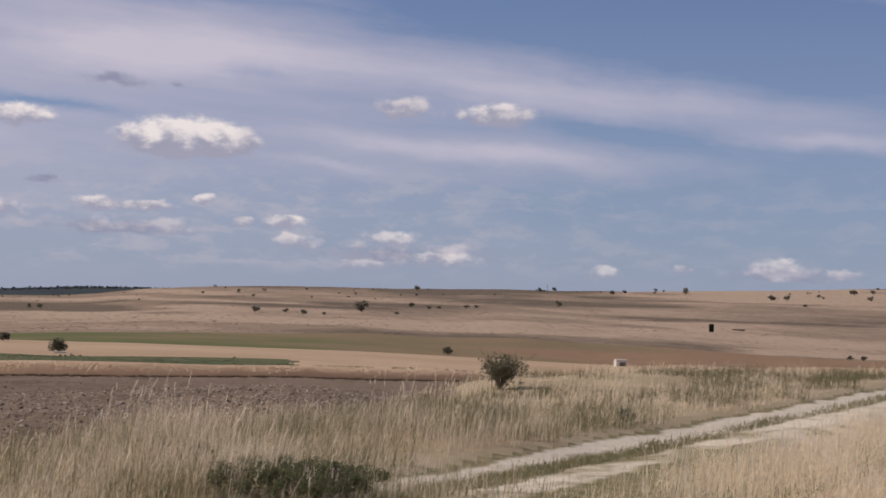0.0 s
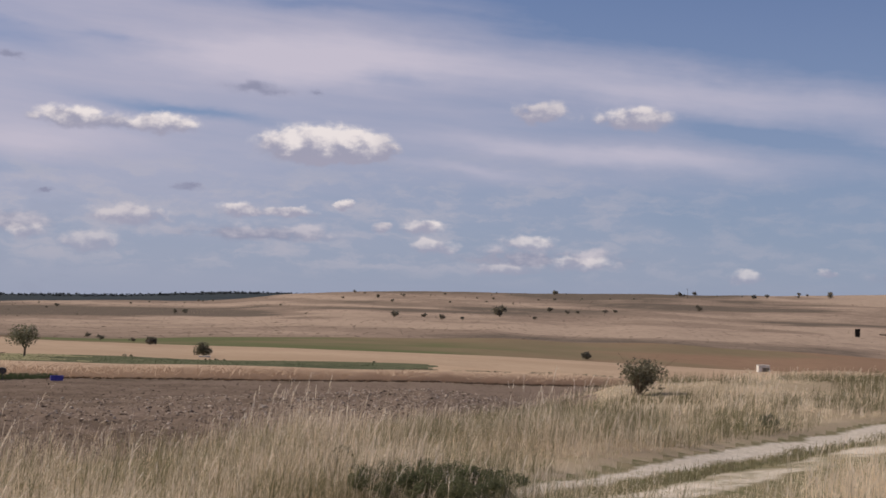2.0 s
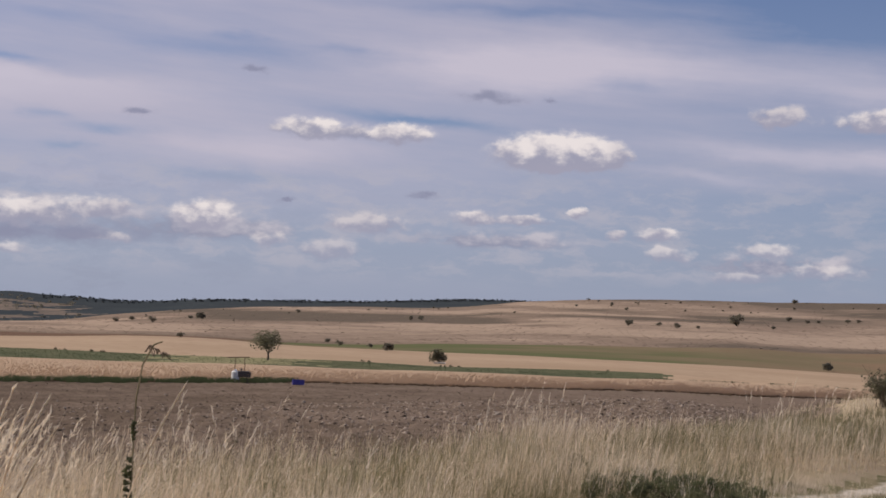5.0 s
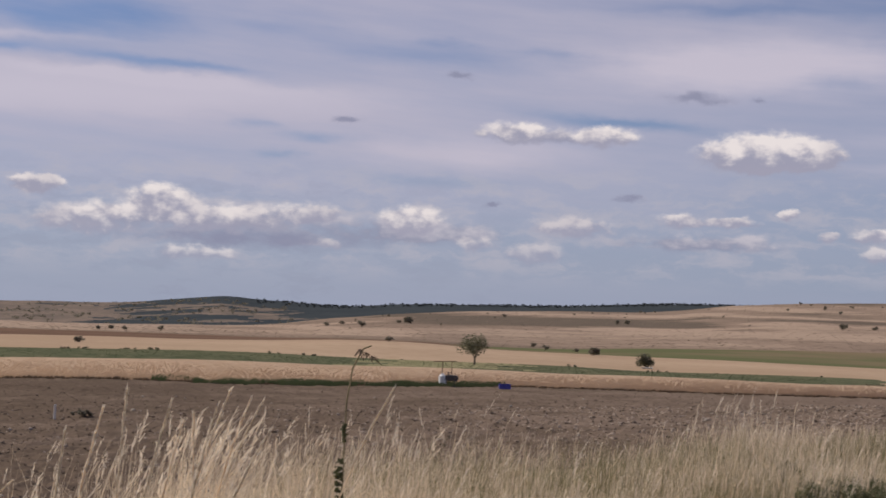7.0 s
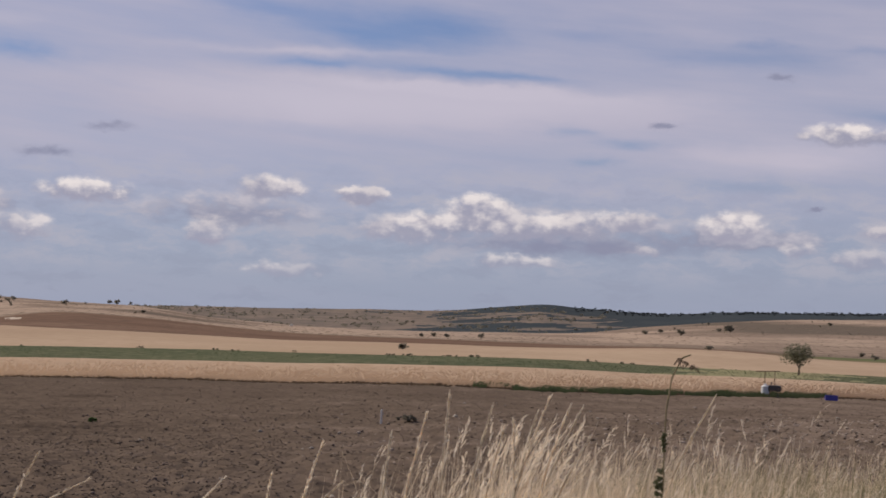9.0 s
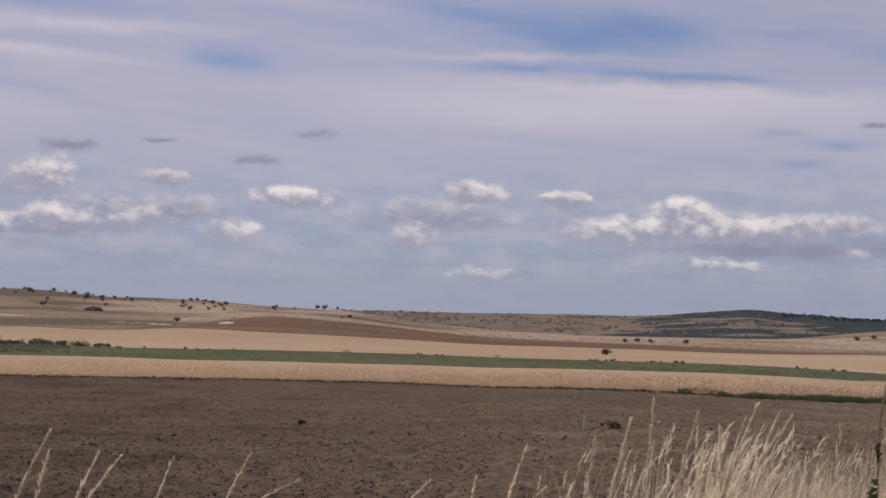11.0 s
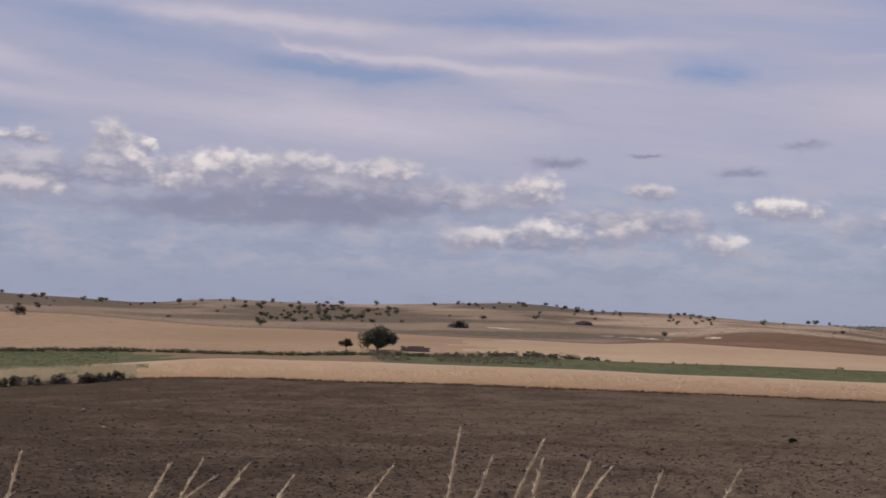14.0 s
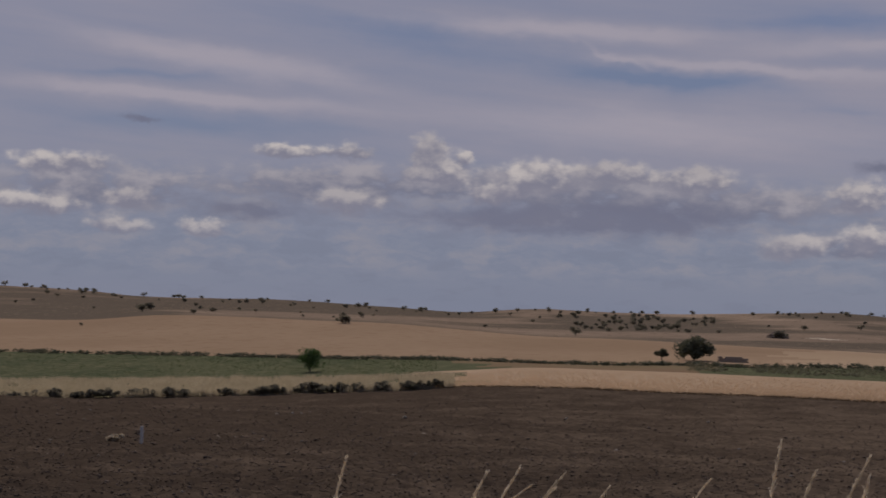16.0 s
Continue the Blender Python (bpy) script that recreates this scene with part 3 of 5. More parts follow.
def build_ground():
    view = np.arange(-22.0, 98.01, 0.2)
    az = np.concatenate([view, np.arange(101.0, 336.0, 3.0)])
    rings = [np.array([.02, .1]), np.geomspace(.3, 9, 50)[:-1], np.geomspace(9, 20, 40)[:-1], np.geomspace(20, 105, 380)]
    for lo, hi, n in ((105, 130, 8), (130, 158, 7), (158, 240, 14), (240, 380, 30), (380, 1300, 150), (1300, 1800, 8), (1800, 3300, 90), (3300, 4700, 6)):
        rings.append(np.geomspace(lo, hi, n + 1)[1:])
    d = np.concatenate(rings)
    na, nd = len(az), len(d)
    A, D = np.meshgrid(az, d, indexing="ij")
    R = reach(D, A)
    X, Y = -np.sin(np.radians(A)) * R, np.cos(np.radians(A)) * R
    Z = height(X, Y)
    verts = np.stack([X, Y, Z], -1).reshape(-1, 3)
    i, j = np.meshgrid(np.arange(na), np.arange(nd - 1), indexing="ij")
    i2 = (i + 1) % na
    quads = np.stack([i * nd + j, i2 * nd + j, i2 * nd + j + 1, i * nd + j + 1], -1).reshape(-1, 4)[:, ::-1]
    # close the middle under the camera
    f = np.arange(1, na - 2, 2)
    cap = np.stack([f * 0, f * nd, (f + 1) * nd, (f + 2) * nd], -1)
    me = mesh_of("ground", verts, np.concatenate([quads, cap]))
    mats = [SOIL, TRACK, PLOUGH, STRAW, GREEN, PALE_GREEN, STUBBLE, FALLOW, RED_EARTH, HILL, WOODS, CHALK, SCRUBLAND, WEST_STUBBLE]
    for m in mats:
        me.materials.append(m)
    ca = (A[i, j] + .1).ravel()
    cd = np.sqrt(D[i, j] * D[i, j + 1]).ravel()
    c = verts[quads].mean(1)
    q = (c[:, 0] - EDGE[0]) * LEFT[0] + (c[:, 1] - EDGE[1]) * LEFT[1]
    fall = np.degrees(np.arctan2(c[:, 2] - EYE, np.hypot(c[:, 0], c[:, 1])))
    slot = np.zeros(len(c), np.int32)
    slot[(q < .08) & (q > -3.4)] = 1
    ragged = q + fbm(c[:, 0] * .6, c[:, 1] * .6, 8, 3) * .6
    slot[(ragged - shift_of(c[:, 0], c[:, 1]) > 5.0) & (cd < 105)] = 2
    ring = lambda lo, hi: (cd > lo) & (cd < hi)
    slot[ring(105, 130)] = 3
    margin = ca + 3.0 * fbm(c[:, 0] / 5, c[:, 1] / 5, 13, 3) > 76
    slot[ring(105, 130) & margin] = 4
    slot[ring(105, 113) & margin] = 5
    z2 = ring(130, 158)
    slot[z2] = 4
    ruffle = fbm(c[:, 0] / 7, c[:, 1] / 7, 14, 3)
    slot[z2 & (ca + ruffle < 6)] = 3
    slot[z2 & (ca + ruffle * 5 > 19.5) & (ca + ruffle * 5 < 26)] = 5
    slot[z2 & (ca + ruffle * 3 > 66) & (ca + ruffle * 3 < 74)] = 7
    slot[ring(158, 240)] = 6
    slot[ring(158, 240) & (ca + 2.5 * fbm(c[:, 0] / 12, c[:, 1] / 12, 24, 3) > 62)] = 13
    z4 = ring(240, 380)
    slot[z4] = 7
    fray = fbm(c[:, 0] / 9, c[:, 1] / 9, 19, 3)
    slot[z4 & (ca + fray * 2 >= 22) & (ca + fray * 3 < 58)] = 8
    slot[z4 & (ca + fray * 3 >= 58)] = 9
    z5 = ring(380, 1300)
    slot[z5] = 9
    wob = fbm(c[:, 0] / 60, c[:, 1] / 60, 10, 4) + .5 * fray
    for a0, a1, e0, e1, m in PATCHES_EAST + PATCHES_WEST:
        if m > 2:
            sel = (z5 | (z4 & (m == 4))) & (ca + wob * 2.5 > a0) & (ca + wob * 2.5 < a1) & (fall + wob * .07 > e0) & (fall + wob * .07 < e1)
            slot[sel] = (8, 11)[m - 3]
    slot[cd > 1300] = 12
    crest, foot = curve(np.array(FAR_RIDGE), ca), curve(np.array(NEAR_RIDGE), ca)
    rough = fbm(c[:, 0] / 150, c[:, 1] / 150, 15, 6, .6)
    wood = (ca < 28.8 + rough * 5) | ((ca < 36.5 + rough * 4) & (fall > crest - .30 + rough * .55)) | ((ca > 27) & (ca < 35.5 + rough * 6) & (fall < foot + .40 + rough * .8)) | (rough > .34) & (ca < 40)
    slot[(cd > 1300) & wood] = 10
    me.polygons.foreach_set("material_index", np.concatenate([slot, np.zeros(len(cap), np.int32)]))
    me.polygons.foreach_set("use_smooth", np.ones(len(slot) + len(cap), bool))
    at = me.attributes.new("across", "FLOAT", "POINT")
    at.data.foreach_set("value", ((verts[:, 0] - EDGE[0]) * LEFT[0] + (verts[:, 1] - EDGE[1]) * LEFT[1]).astype(np.float32))
    # how pale or dark the dry cover of hills and fallow is
    va, vr = A.ravel(), np.hypot(X, Y).ravel()
    vfall = np.degrees(np.arctan2(Z.ravel() - EYE, vr))
    vx, vy = X.ravel(), Y.ravel()
    drift = fbm(vx / 60, vy / 60, 10, 4)
    tone = -1.6 * (fbm(vx / 160 + 3, vy / 160, 16, 4) + (va > 50) * .10)
    soft = lambda v, lo, hi, edge: np.clip((v - lo) / edge + .5, 0, 1) * np.clip((hi - v) / edge + .5, 0, 1)
    for a0, a1, e0, e1, m in PATCHES_EAST + PATCHES_WEST:
        if m < 3:
            w = soft(va + drift * 3, a0, a1, 2.2) * soft(vfall + drift * .09, e0, e1, .10)
            tone = tone * (1 - w) + (0.0, -1.15, 1.1)[m] * w
    field = (D.ravel() >= 240) & (D.ravel() < 380) & (va < 40)
    tone = np.where(field, 1.1 * fbm(vx / 50, vy / 50, 9, 3) + np.clip((va + 1) / 9, -1.0, .75), tone)
    # stony and dry to the east; shade is painted into the western soil
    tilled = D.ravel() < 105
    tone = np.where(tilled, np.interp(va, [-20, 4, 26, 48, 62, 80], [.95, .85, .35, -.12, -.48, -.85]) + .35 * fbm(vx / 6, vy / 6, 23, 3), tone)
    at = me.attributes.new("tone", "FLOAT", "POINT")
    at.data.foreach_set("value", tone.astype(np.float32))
    ob = new("ground", me)
    return tagged(ob, "rolling dry farmland with a ploughed brown field and straw strips", "ground", kind="structure")


build_ground()


# ---- builders ----
WIND = np.array((0.80, 0.60, 0.0))


def part(name, data, material, parent=None, label=""):
    """Links a mesh or a bmesh as one object under a thing or a part."""
    if isinstance(data, bmesh.types.BMesh):
        me = bpy.data.meshes.new(name)
        data.to_mesh(me)
        data.free()
        data = me
    if material and not data.materials:
        data.materials.append(material)
    ob = new(name, data)
    ob.parent = parent
    return tagged(ob, label)


def thing(name, label, category, group="", at=None, kind=""):
    ob = new(name)
    ob.empty_display_size = .2
    if at is not None:
        ob.matrix_basis = at
    return tagged(ob, label, category, group, kind)


def strips(base, top, bend, width, levels=4, side=None, taper=1.0, seed=0):
    """Narrow curved blades, one for each row of base and top: vertices and quads."""
    gen = np.random.default_rng(seed)
    n = len(base)
    t = np.linspace(0, 1, levels)[None, :, None]
    line = base[:, None] + (top - base)[:, None] * t + bend[:, None] * (t * t - t)
    if side is None:
        a = gen.uniform(0, np.pi, n)
        side = np.stack([np.cos(a), np.sin(a), np.zeros(n)], 1)
    w = width[:, None, None] * (1 - taper * t * .96) * .5
    verts = np.stack([line - side[:, None] * w, line + side[:, None] * w], 2).reshape(-1, 3)
    i = np.arange(n)[:, None] * levels * 2 + np.arange(levels - 1)[None] * 2
    quads = np.stack([i, i + 1, i + 3, i + 2], -1).reshape(-1, 4)
    return verts, quads


def join(pieces):
    verts, faces, n = [], [], 0
    for v, f in pieces:
        verts.append(v)
        faces.append(f + n)
        n += len(v)
    return np.concatenate(verts), np.concatenate(faces)


def grass(name, xy, tall, label, plume, material=None, head=None, width=.006, lean=.22, seed=1, sink=.03, leaves=2, plump=1.5):
    """Dry grass: a leaning stalk with a few leaves and, for the rows of plume, a long feathery seed head."""
    gen = np.random.default_rng(seed)
    n = len(xy)
    base = np.column_stack([xy, height(xy[:, 0], xy[:, 1]) - sink])
    push = WIND[None] * (tall * gen.normal(lean, .13, n))[:, None]
    push += gen.normal(0, 1, (n, 3)) * np.array((.10, .10, 0)) * tall[:, None]
    top = base + push + np.column_stack([np.zeros((n, 2)), tall])
    bend = push * .5
    pieces = [strips(base, top, bend, np.full(n, width) * gen.uniform(.7, 1.4, n), 4, None, .7, seed)]
    for m in range(leaves):
        at = gen.uniform(.05, .55, n)[:, None]
        start = base + (top - base) * at + bend * (at * at - at)
        out = gen.normal(0, 1, (n, 3)) * np.array((.16, .16, .04)) * tall[:, None] * 1.3
        out[:, 2] += tall * gen.uniform(.12, .35, n)
        pieces.append(strips(start, start + out + push * .3, out * .3 * np.array((-1, -1, 1.2)), np.full(n, width * 1.5), 4, None, 1, seed + m + 5))
    made = [part(name, mesh_of(name, *join(pieces)), material)]
    tagged(made[0], label, "grass", kind="stuff")
    p = np.nonzero(plume)[0]
    if len(p) and head is not None:
        # each head is a bundle of short bristles round the upper stalk
        along = gen.uniform(.13, .30, len(p)) * np.clip(tall[p], .5, 1.1)
        way = (top - base + bend)[p]
        way /= np.linalg.norm(way, axis=1)[:, None]
        tufts, k = [], 13
        for b in range(k):
            f = b / (k - 1)
            start = top[p] - way * (along * (1 - f * .98))[:, None] + WIND * (along * f * f * .12)[:, None]
            fan = gen.normal(0, 1, (len(p), 3)) * .35
            out = (way + fan + WIND * .25) * (along * (.26 - .10 * f))[:, None]
            tufts.append(strips(start, start + out, out * .1, np.full(len(p), width * plump), 3, None, .8, seed + 40 + b))
        heads = part("seed_heads", mesh_of("seed_heads", *join(tufts)), head)
        tagged(heads, "pale feathery seed heads on dry grass stalks", "grass", kind="stuff")
    return made[0]


def leaf_cloud(centres, sizes, size, count, seed, flatten=.8):
    """Many small leaves on and in lumpy clumps: vertices and quads."""
    gen = np.random.default_rng(seed)
    pick = gen.integers(0, len(centres), count)
    d = gen.normal(0, 1, (count, 3))
    d /= np.linalg.norm(d, axis=1)[:, None]
    rad = gen.uniform(.45, 1.08, count) ** .6
    p = centres[pick] + d * (rad * sizes[pick])[:, None] * np.array((1, 1, flatten))
    u = gen.normal(0, 1, (count, 3))
    u /= np.linalg.norm(u, axis=1)[:, None]
    v = np.cross(u, d + gen.normal(0, .5, (count, 3)))
    v /= np.maximum(np.linalg.norm(v, axis=1), 1e-6)[:, None]
    s = size * gen.uniform(.6, 1.4, count)[:, None]
    verts = np.stack([p - u * s, p - v * s * .55, p + u * s, p + v * s * .55], 1).reshape(-1, 3)
    quads = np.arange(count * 4).reshape(-1, 4)
    return verts, quads


def clumps(width, tall, base, n, seed, skew=0.0):
    """Centres and sizes of the clumps of a crown that fills a rounded outline with gaps."""
    gen = np.random.default_rng(seed)
    d = gen.normal(0, 1, (n, 3))
    d /= np.linalg.norm(d, axis=1)[:, None]
    rad = gen.uniform(.25, .80, n)[:, None]
    c = d * rad * np.array((width / 2, width / 2, tall / 2))
    c[:, 2] += base + tall / 2
    c[:, 0] += skew * c[:, 2]
    return c, gen.uniform(.14, .27, n) * min(width, tall * 1.3)


def limbs(height_, girth, crown_base, spread, n, seed, twist=.1):
    """A tapered trunk with limbs that fork into the crown."""
    gen = np.random.default_rng(seed)
    bm = bmesh.new()

    def tube(points, r0, r1):
        rings = []
        for i, p in enumerate(points):
            f = i / (len(points) - 1)
            r = r0 + (r1 - r0) * f
            rings.append([bm.verts.new((p[0] + r * math.cos(a), p[1] + r * math.sin(a), p[2])) for a in np.arange(6) * math.pi / 3])
        for a, b in zip(rings, rings[1:]):
            for i in range(6):
                bm.faces.new((a[i], a[(i + 1) % 6], b[(i + 1) % 6], b[i]))
        bm.faces.new(rings[-1])

    fork = np.array((gen.normal(0, twist) * crown_base, gen.normal(0, twist) * crown_base, crown_base))
    tube([np.array((0, 0, -.15)), fork * .5 + np.array((.03, 0, 0)), fork], girth * 1.25, girth * .8)
    for i in range(n):
        a = 2 * math.pi * (i + gen.uniform(-.3, .3)) / n
        end = np.array((math.cos(a) * spread * gen.uniform(.5, 1), math.sin(a) * spread * gen.uniform(.5, 1), crown_base + (height_ - crown_base) * gen.uniform(.45, .95)))
        mid = fork + (end - fork) * .5 + np.array((0, 0, (height_ - crown_base) * .08))
        tube([fork - np.array((0, 0, .05)), mid, end], girth * .5, girth * .1)
    return bm


def tree(name, label, category, width, tall, trunk, material, leaf, count, seed, n=26, group="", skew=0.0, flat=.85):
    """A tree or bush: tapered trunk with limbs, and a crown of many small leaves in clumps."""
    ob = thing(name, label, category, group)
    part("trunk", limbs(tall * .95, max(.02, width * .028), max(.06, trunk), width * .38, 7, seed), BARK, ob)
    c, s = clumps(width, tall - trunk, trunk, n, seed, skew)
    part("crown", mesh_of("crown", *leaf_cloud(c, s, leaf, count, seed + 1, flat)), material, ob)
    return ob


def spot(az, el, turn=0.0, scale=1.0, sink=0.0):
    r, x, y, z = place_at(az, el)
    return r, pose(x, y, z - sink, 0, 0, turn) @ Matrix.Scale(scale, 4)


def put(ob, m):
    loc, rot, sc = m.decompose()
    ob.location, ob.rotation_mode, ob.rotation_euler, ob.scale = loc, "XYZ", rot.to_euler(), sc
    return ob


def box(bm, size, at, bevel=0.0, turn=0.0):
    made = bmesh.ops.create_cube(bm, size=1.0, matrix=Matrix.Translation(at) @ Matrix.Rotation(radians(turn), 4, "Z") @ Matrix.Diagonal((*size, 1)))
    if bevel:
        edges = list({e for v in made["verts"] for e in v.link_edges})
        bmesh.ops.bevel(bm, geom=edges, offset=bevel, segments=2, affect="EDGES", profile=.6)


def rod(bm, a, b, r0, r1=None, sides=8):
    a, b = Vector(a), Vector(b)
    r1 = r0 if r1 is None else r1
    m = Matrix.Translation((a + b) / 2) @ (b - a).to_track_quat("Z", "Y").to_matrix().to_4x4()
    bmesh.ops.create_cone(bm, cap_ends=True, segments=sides, radius1=r0, radius2=r1, depth=(b - a).length, matrix=m)


gen = np.random.default_rng(7)


def along_track(s, q):
    return EDGE[None] + s[:, None] * HEAD[None] + q[:, None] * LEFT[None]


# ---- trees and bushes of note ----
r, m = spot(21.75, -2.68)
put(tree("almond_tree", "small round almond tree with a short trunk in a meadow strip", "tree", r * .0268, r * .0225, r * .0045, LEAF_OLIVE, .10, 2000, 3, 34), m)
r, m = spot(14.92, -2.62)
put(tree("round_bush", "round dense green bush over a pale stone slab", "bush", r * .0158, r * .0105, .12, LEAF_OLIVE, .10, 1900, 5, 34), m)
slab = bmesh.new()
box(slab, (r * .008, .5, .16), (0, 0, .05), .03, 12)
tagged(put(part("stone_slab", slab, surface("pale_stone", [(.5, .46, .4), (.6, .56, .5)], 2, 6, .9, .02, 12, local=True)), pose(m.translation.x + .45, m.translation.y - 1.2, m.translation.z + .1)), "pale flat stone slab lying beside a bush", "stone")
r, m = spot(65.82, -2.18)
put(tree("holm_oak", "broad dark holm oak standing alone in a stubble field", "tree", r * .0315, r * .0162, .2, LEAF_DARK, .17, 4200, 11, 44), m)
r, m = spot(67.08, -2.22)
put(tree("young_oak", "small dark oak on a thin bare trunk beside a larger one", "tree", r * .0108, r * .0082, r * .0026, LEAF_DARK, .11, 1300, 12, 22), m)
r, m = spot(81.05, -3.06)
put(tree("green_sapling", "fresh green sapling in the dry grass of a field margin", "tree", r * .0185, r * .0195, .1, LEAF_GREEN, .085, 3400, 13, 30), m)
a = radians(-2.4)
x, y = -math.sin(a) * 27.0, math.cos(a) * 27.0
m = pose(x, y, float(height(np.array([x]), np.array([y]))[0]))
briar = put(tree("briar_bush", "loose grey-green briar bush with long bare shoots on a grassy verge", "bush", 1.3, .70, .05, LEAF_OLIVE, .026, 1900, 14, 30, skew=.15), m)
g2 = np.random.default_rng(21)
n = 34
a = g2.uniform(0, 6.28, n)
ends = np.stack([np.cos(a) * g2.uniform(.2, .6, n) + .14, np.sin(a) * .5, g2.uniform(.4, .78, n)], 1)
part("shoots", mesh_of("shoots", *strips(np.zeros((n, 3)) + g2.normal(0, .05, (n, 3)) * (1, 1, 0), ends, ends * (.35, .35, -.2), np.full(n, .016), 6, None, .8, 9)), BARK, briar, "long bare grey shoots")
r, m = spot(5.5, -8.1)
put(tree("green_shrub", "low leafy dark green shrub at the foot of dry grass", "bush", 2.0, .29, .03, surface("shrub_leaf", [(.11, .118, .058), (.155, .155, .08), (.085, .092, .046)], 2, 6, .8, vary=.35, translucent=.45), .011, 22000, 15, 110), m)
r, m = spot(-7.38, -4.82)
put(tree("track_weed", "small dark weed clump growing at the track's edge", "bush", .36, .2, .01, LEAF_DARK, .02, 700, 17, 14), m)
r, m = spot(9.4, -7.0)
put(tree("green_shrub", "dusty green shrub half hidden in dry grass", "bush", .22, .26, .02, bpy.data.materials["shrub_leaf"], .016, 900, 18, 16), m)

# ---- shrubs dotted over the fields and hills: bearing, fall, width in degrees ----
SHRUBS_EAST = [
    (3.2, -.74, .68), (16.1, -.92, .23), (15.7, -.89, .32), (7.4, -.86, .36), (6.2, -.83, .25), (5.5, -.92, .27), (4.7, -.88, .2),
    (1.8, -.82, .18), (1.2, -.48, .27), (.5, -.56, .18), (.1, -.52, .2), (-1.0, -.49, .2), (-1.4, -.46, .2), (-4.7, -.32, .3),
    (-3.9, .27, .29), (-4.5, .31, .2), (-8.5, .42, .18), (-9.7, .31, .32), (-6.8, .24, .29), (-7.3, .29, .18), (-13.0, .16, .32),
    (-13.6, .18, .25), (-14.3, -.04, .2), (-16.1, .45, .29), (-16.8, .5, .23), (-16.7, .26, .2), (-14.8, .34, .2), (1.0, .18, .25)]
SHRUBS_NORTH = [
    (7.5, -.25, .18), (8.1, -.11, .2), (-16.0, -2.04, .32), (-16.5, -2.06, .27), (-.3, -2.34, .55), (26.3, -1.3, .29), (27.1, -1.21, .25),
    (25.2, -1.87, .29), (19.4, -1.91, .27), (18.9, -2.03, .27), (17.7, -2.05, .27), (17.0, -2.17, .59), (20.6, -.75, .2), (37.3, -2.17, .54),
    (36.6, -1.65, .32), (36.1, -1.64, .29), (35.6, -1.65, .29), (34.2, -1.66, .3), (24.4, -1.11, .5), (24.8, -1.12, .2), (27.7, -1.3, .25),
    (50.6, -.74, .29), (49.8, -.68, .16), (48.9, -.65, .25), (48.6, -.6, .34), (48.1, -.63, .2), (47.9, -1.0, .18), (47.6, -1.0, .25)]
SHRUBS_WEST = [
    (74.1, -1.1, .23), (70.5, -1.33, .5), (79.8, -1.09, .8), (69.2, -1.16, .32), (68.7, -1.08, .36), (67.9, -1.02, .36), (67.2, -.97, .41),
    (66.5, -.98, .41), (66.1, -1.1, .32), (67.4, -.59, .27), (68.0, -.5, .27), (69.3, -.58, .27), (65.4, -.58, .32), (65.1, -.74, .32),
    (87.4, -.73, .62), (87.7, -.82, .5), (90.0, -1.42, .2), (59.5, -.8, .32), (62.5, -1.21, .7), (61.6, -.86, .3), (54.4, -1.3, .35)]


def far_shrub(seed, tall, label, name="scrub_oak", mat=HAZED_LEAF):
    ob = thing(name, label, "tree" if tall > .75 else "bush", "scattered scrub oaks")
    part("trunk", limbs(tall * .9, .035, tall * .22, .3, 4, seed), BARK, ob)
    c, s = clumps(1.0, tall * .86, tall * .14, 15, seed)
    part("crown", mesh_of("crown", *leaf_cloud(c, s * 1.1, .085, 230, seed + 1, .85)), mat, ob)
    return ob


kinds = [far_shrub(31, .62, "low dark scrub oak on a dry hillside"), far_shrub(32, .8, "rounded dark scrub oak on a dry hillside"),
         far_shrub(33, .5, "flat spreading dark bush on dry ground", "spreading_bush", HAZED_LEAF), far_shrub(34, .7, "ragged dark holm oak on a dry hillside")]
used = set()


def dot(az, el, width, kind, turn):
    r, x, y, z = place_at(az, el)
    w = max(.5, math.radians(width) * r)
    m = pose(x, y, z - .05 * w, 0, 0, turn)
    if kind not in used:
        used.add(kind)
        ob = kinds[kind]
        ob.location, ob.rotation_euler, ob.scale = (x, y, z - .05 * w), (0, 0, radians(turn)), (w, w, w)
    else:
        ob = copy_thing(kinds[kind], m)
        ob.scale = (w, w, w)


for i, (az, el, w) in enumerate(SHRUBS_EAST + SHRUBS_NORTH + SHRUBS_WEST):
    dot(az, el, w * (1.18 if az < 30 else .98), 2 if w > .5 and el < -1.0 else i % 4, (i * 77) % 360)
# the western ridge and its thicket, and the scrub slopes beyond the valley
for i in range(95):
    az = gen.uniform(52, 95)
    top = float(curve(np.array(NEAR_RIDGE), az))
    dot(az, top - abs(gen.normal(0, .10)) - .015, gen.uniform(.12, .30), int(gen.integers(0, 4)), gen.uniform(0, 360))
for i in range(75):
    dot(gen.normal(68.3, 1.9), gen.uniform(-1.1, -.5), gen.uniform(.16, .36), int(gen.integers(0, 4)), gen.uniform(0, 360))
for i in range(34):
    az = gen.uniform(78, 95)
    dot(az, float(curve(np.array(NEAR_RIDGE), az)) - gen.uniform(.1, .65), gen.uniform(.14, .34), int(gen.integers(0, 4)), gen.uniform(0, 360))
for i in range(30):
    az = gen.uniform(52, 63)
    dot(az, float(curve(np.array(NEAR_RIDGE), az)) - gen.uniform(.05, .4), gen.uniform(.10, .22), int(gen.integers(0, 4)), gen.uniform(0, 360))
for i in range(60):
    az = gen.uniform(-17, 27)
    dot(az, float(curve(np.array(NEAR_RIDGE), az)) - abs(gen.normal(0, .28)) - .02, gen.uniform(.07, .15), int(gen.integers(0, 4)), gen.uniform(0, 360))

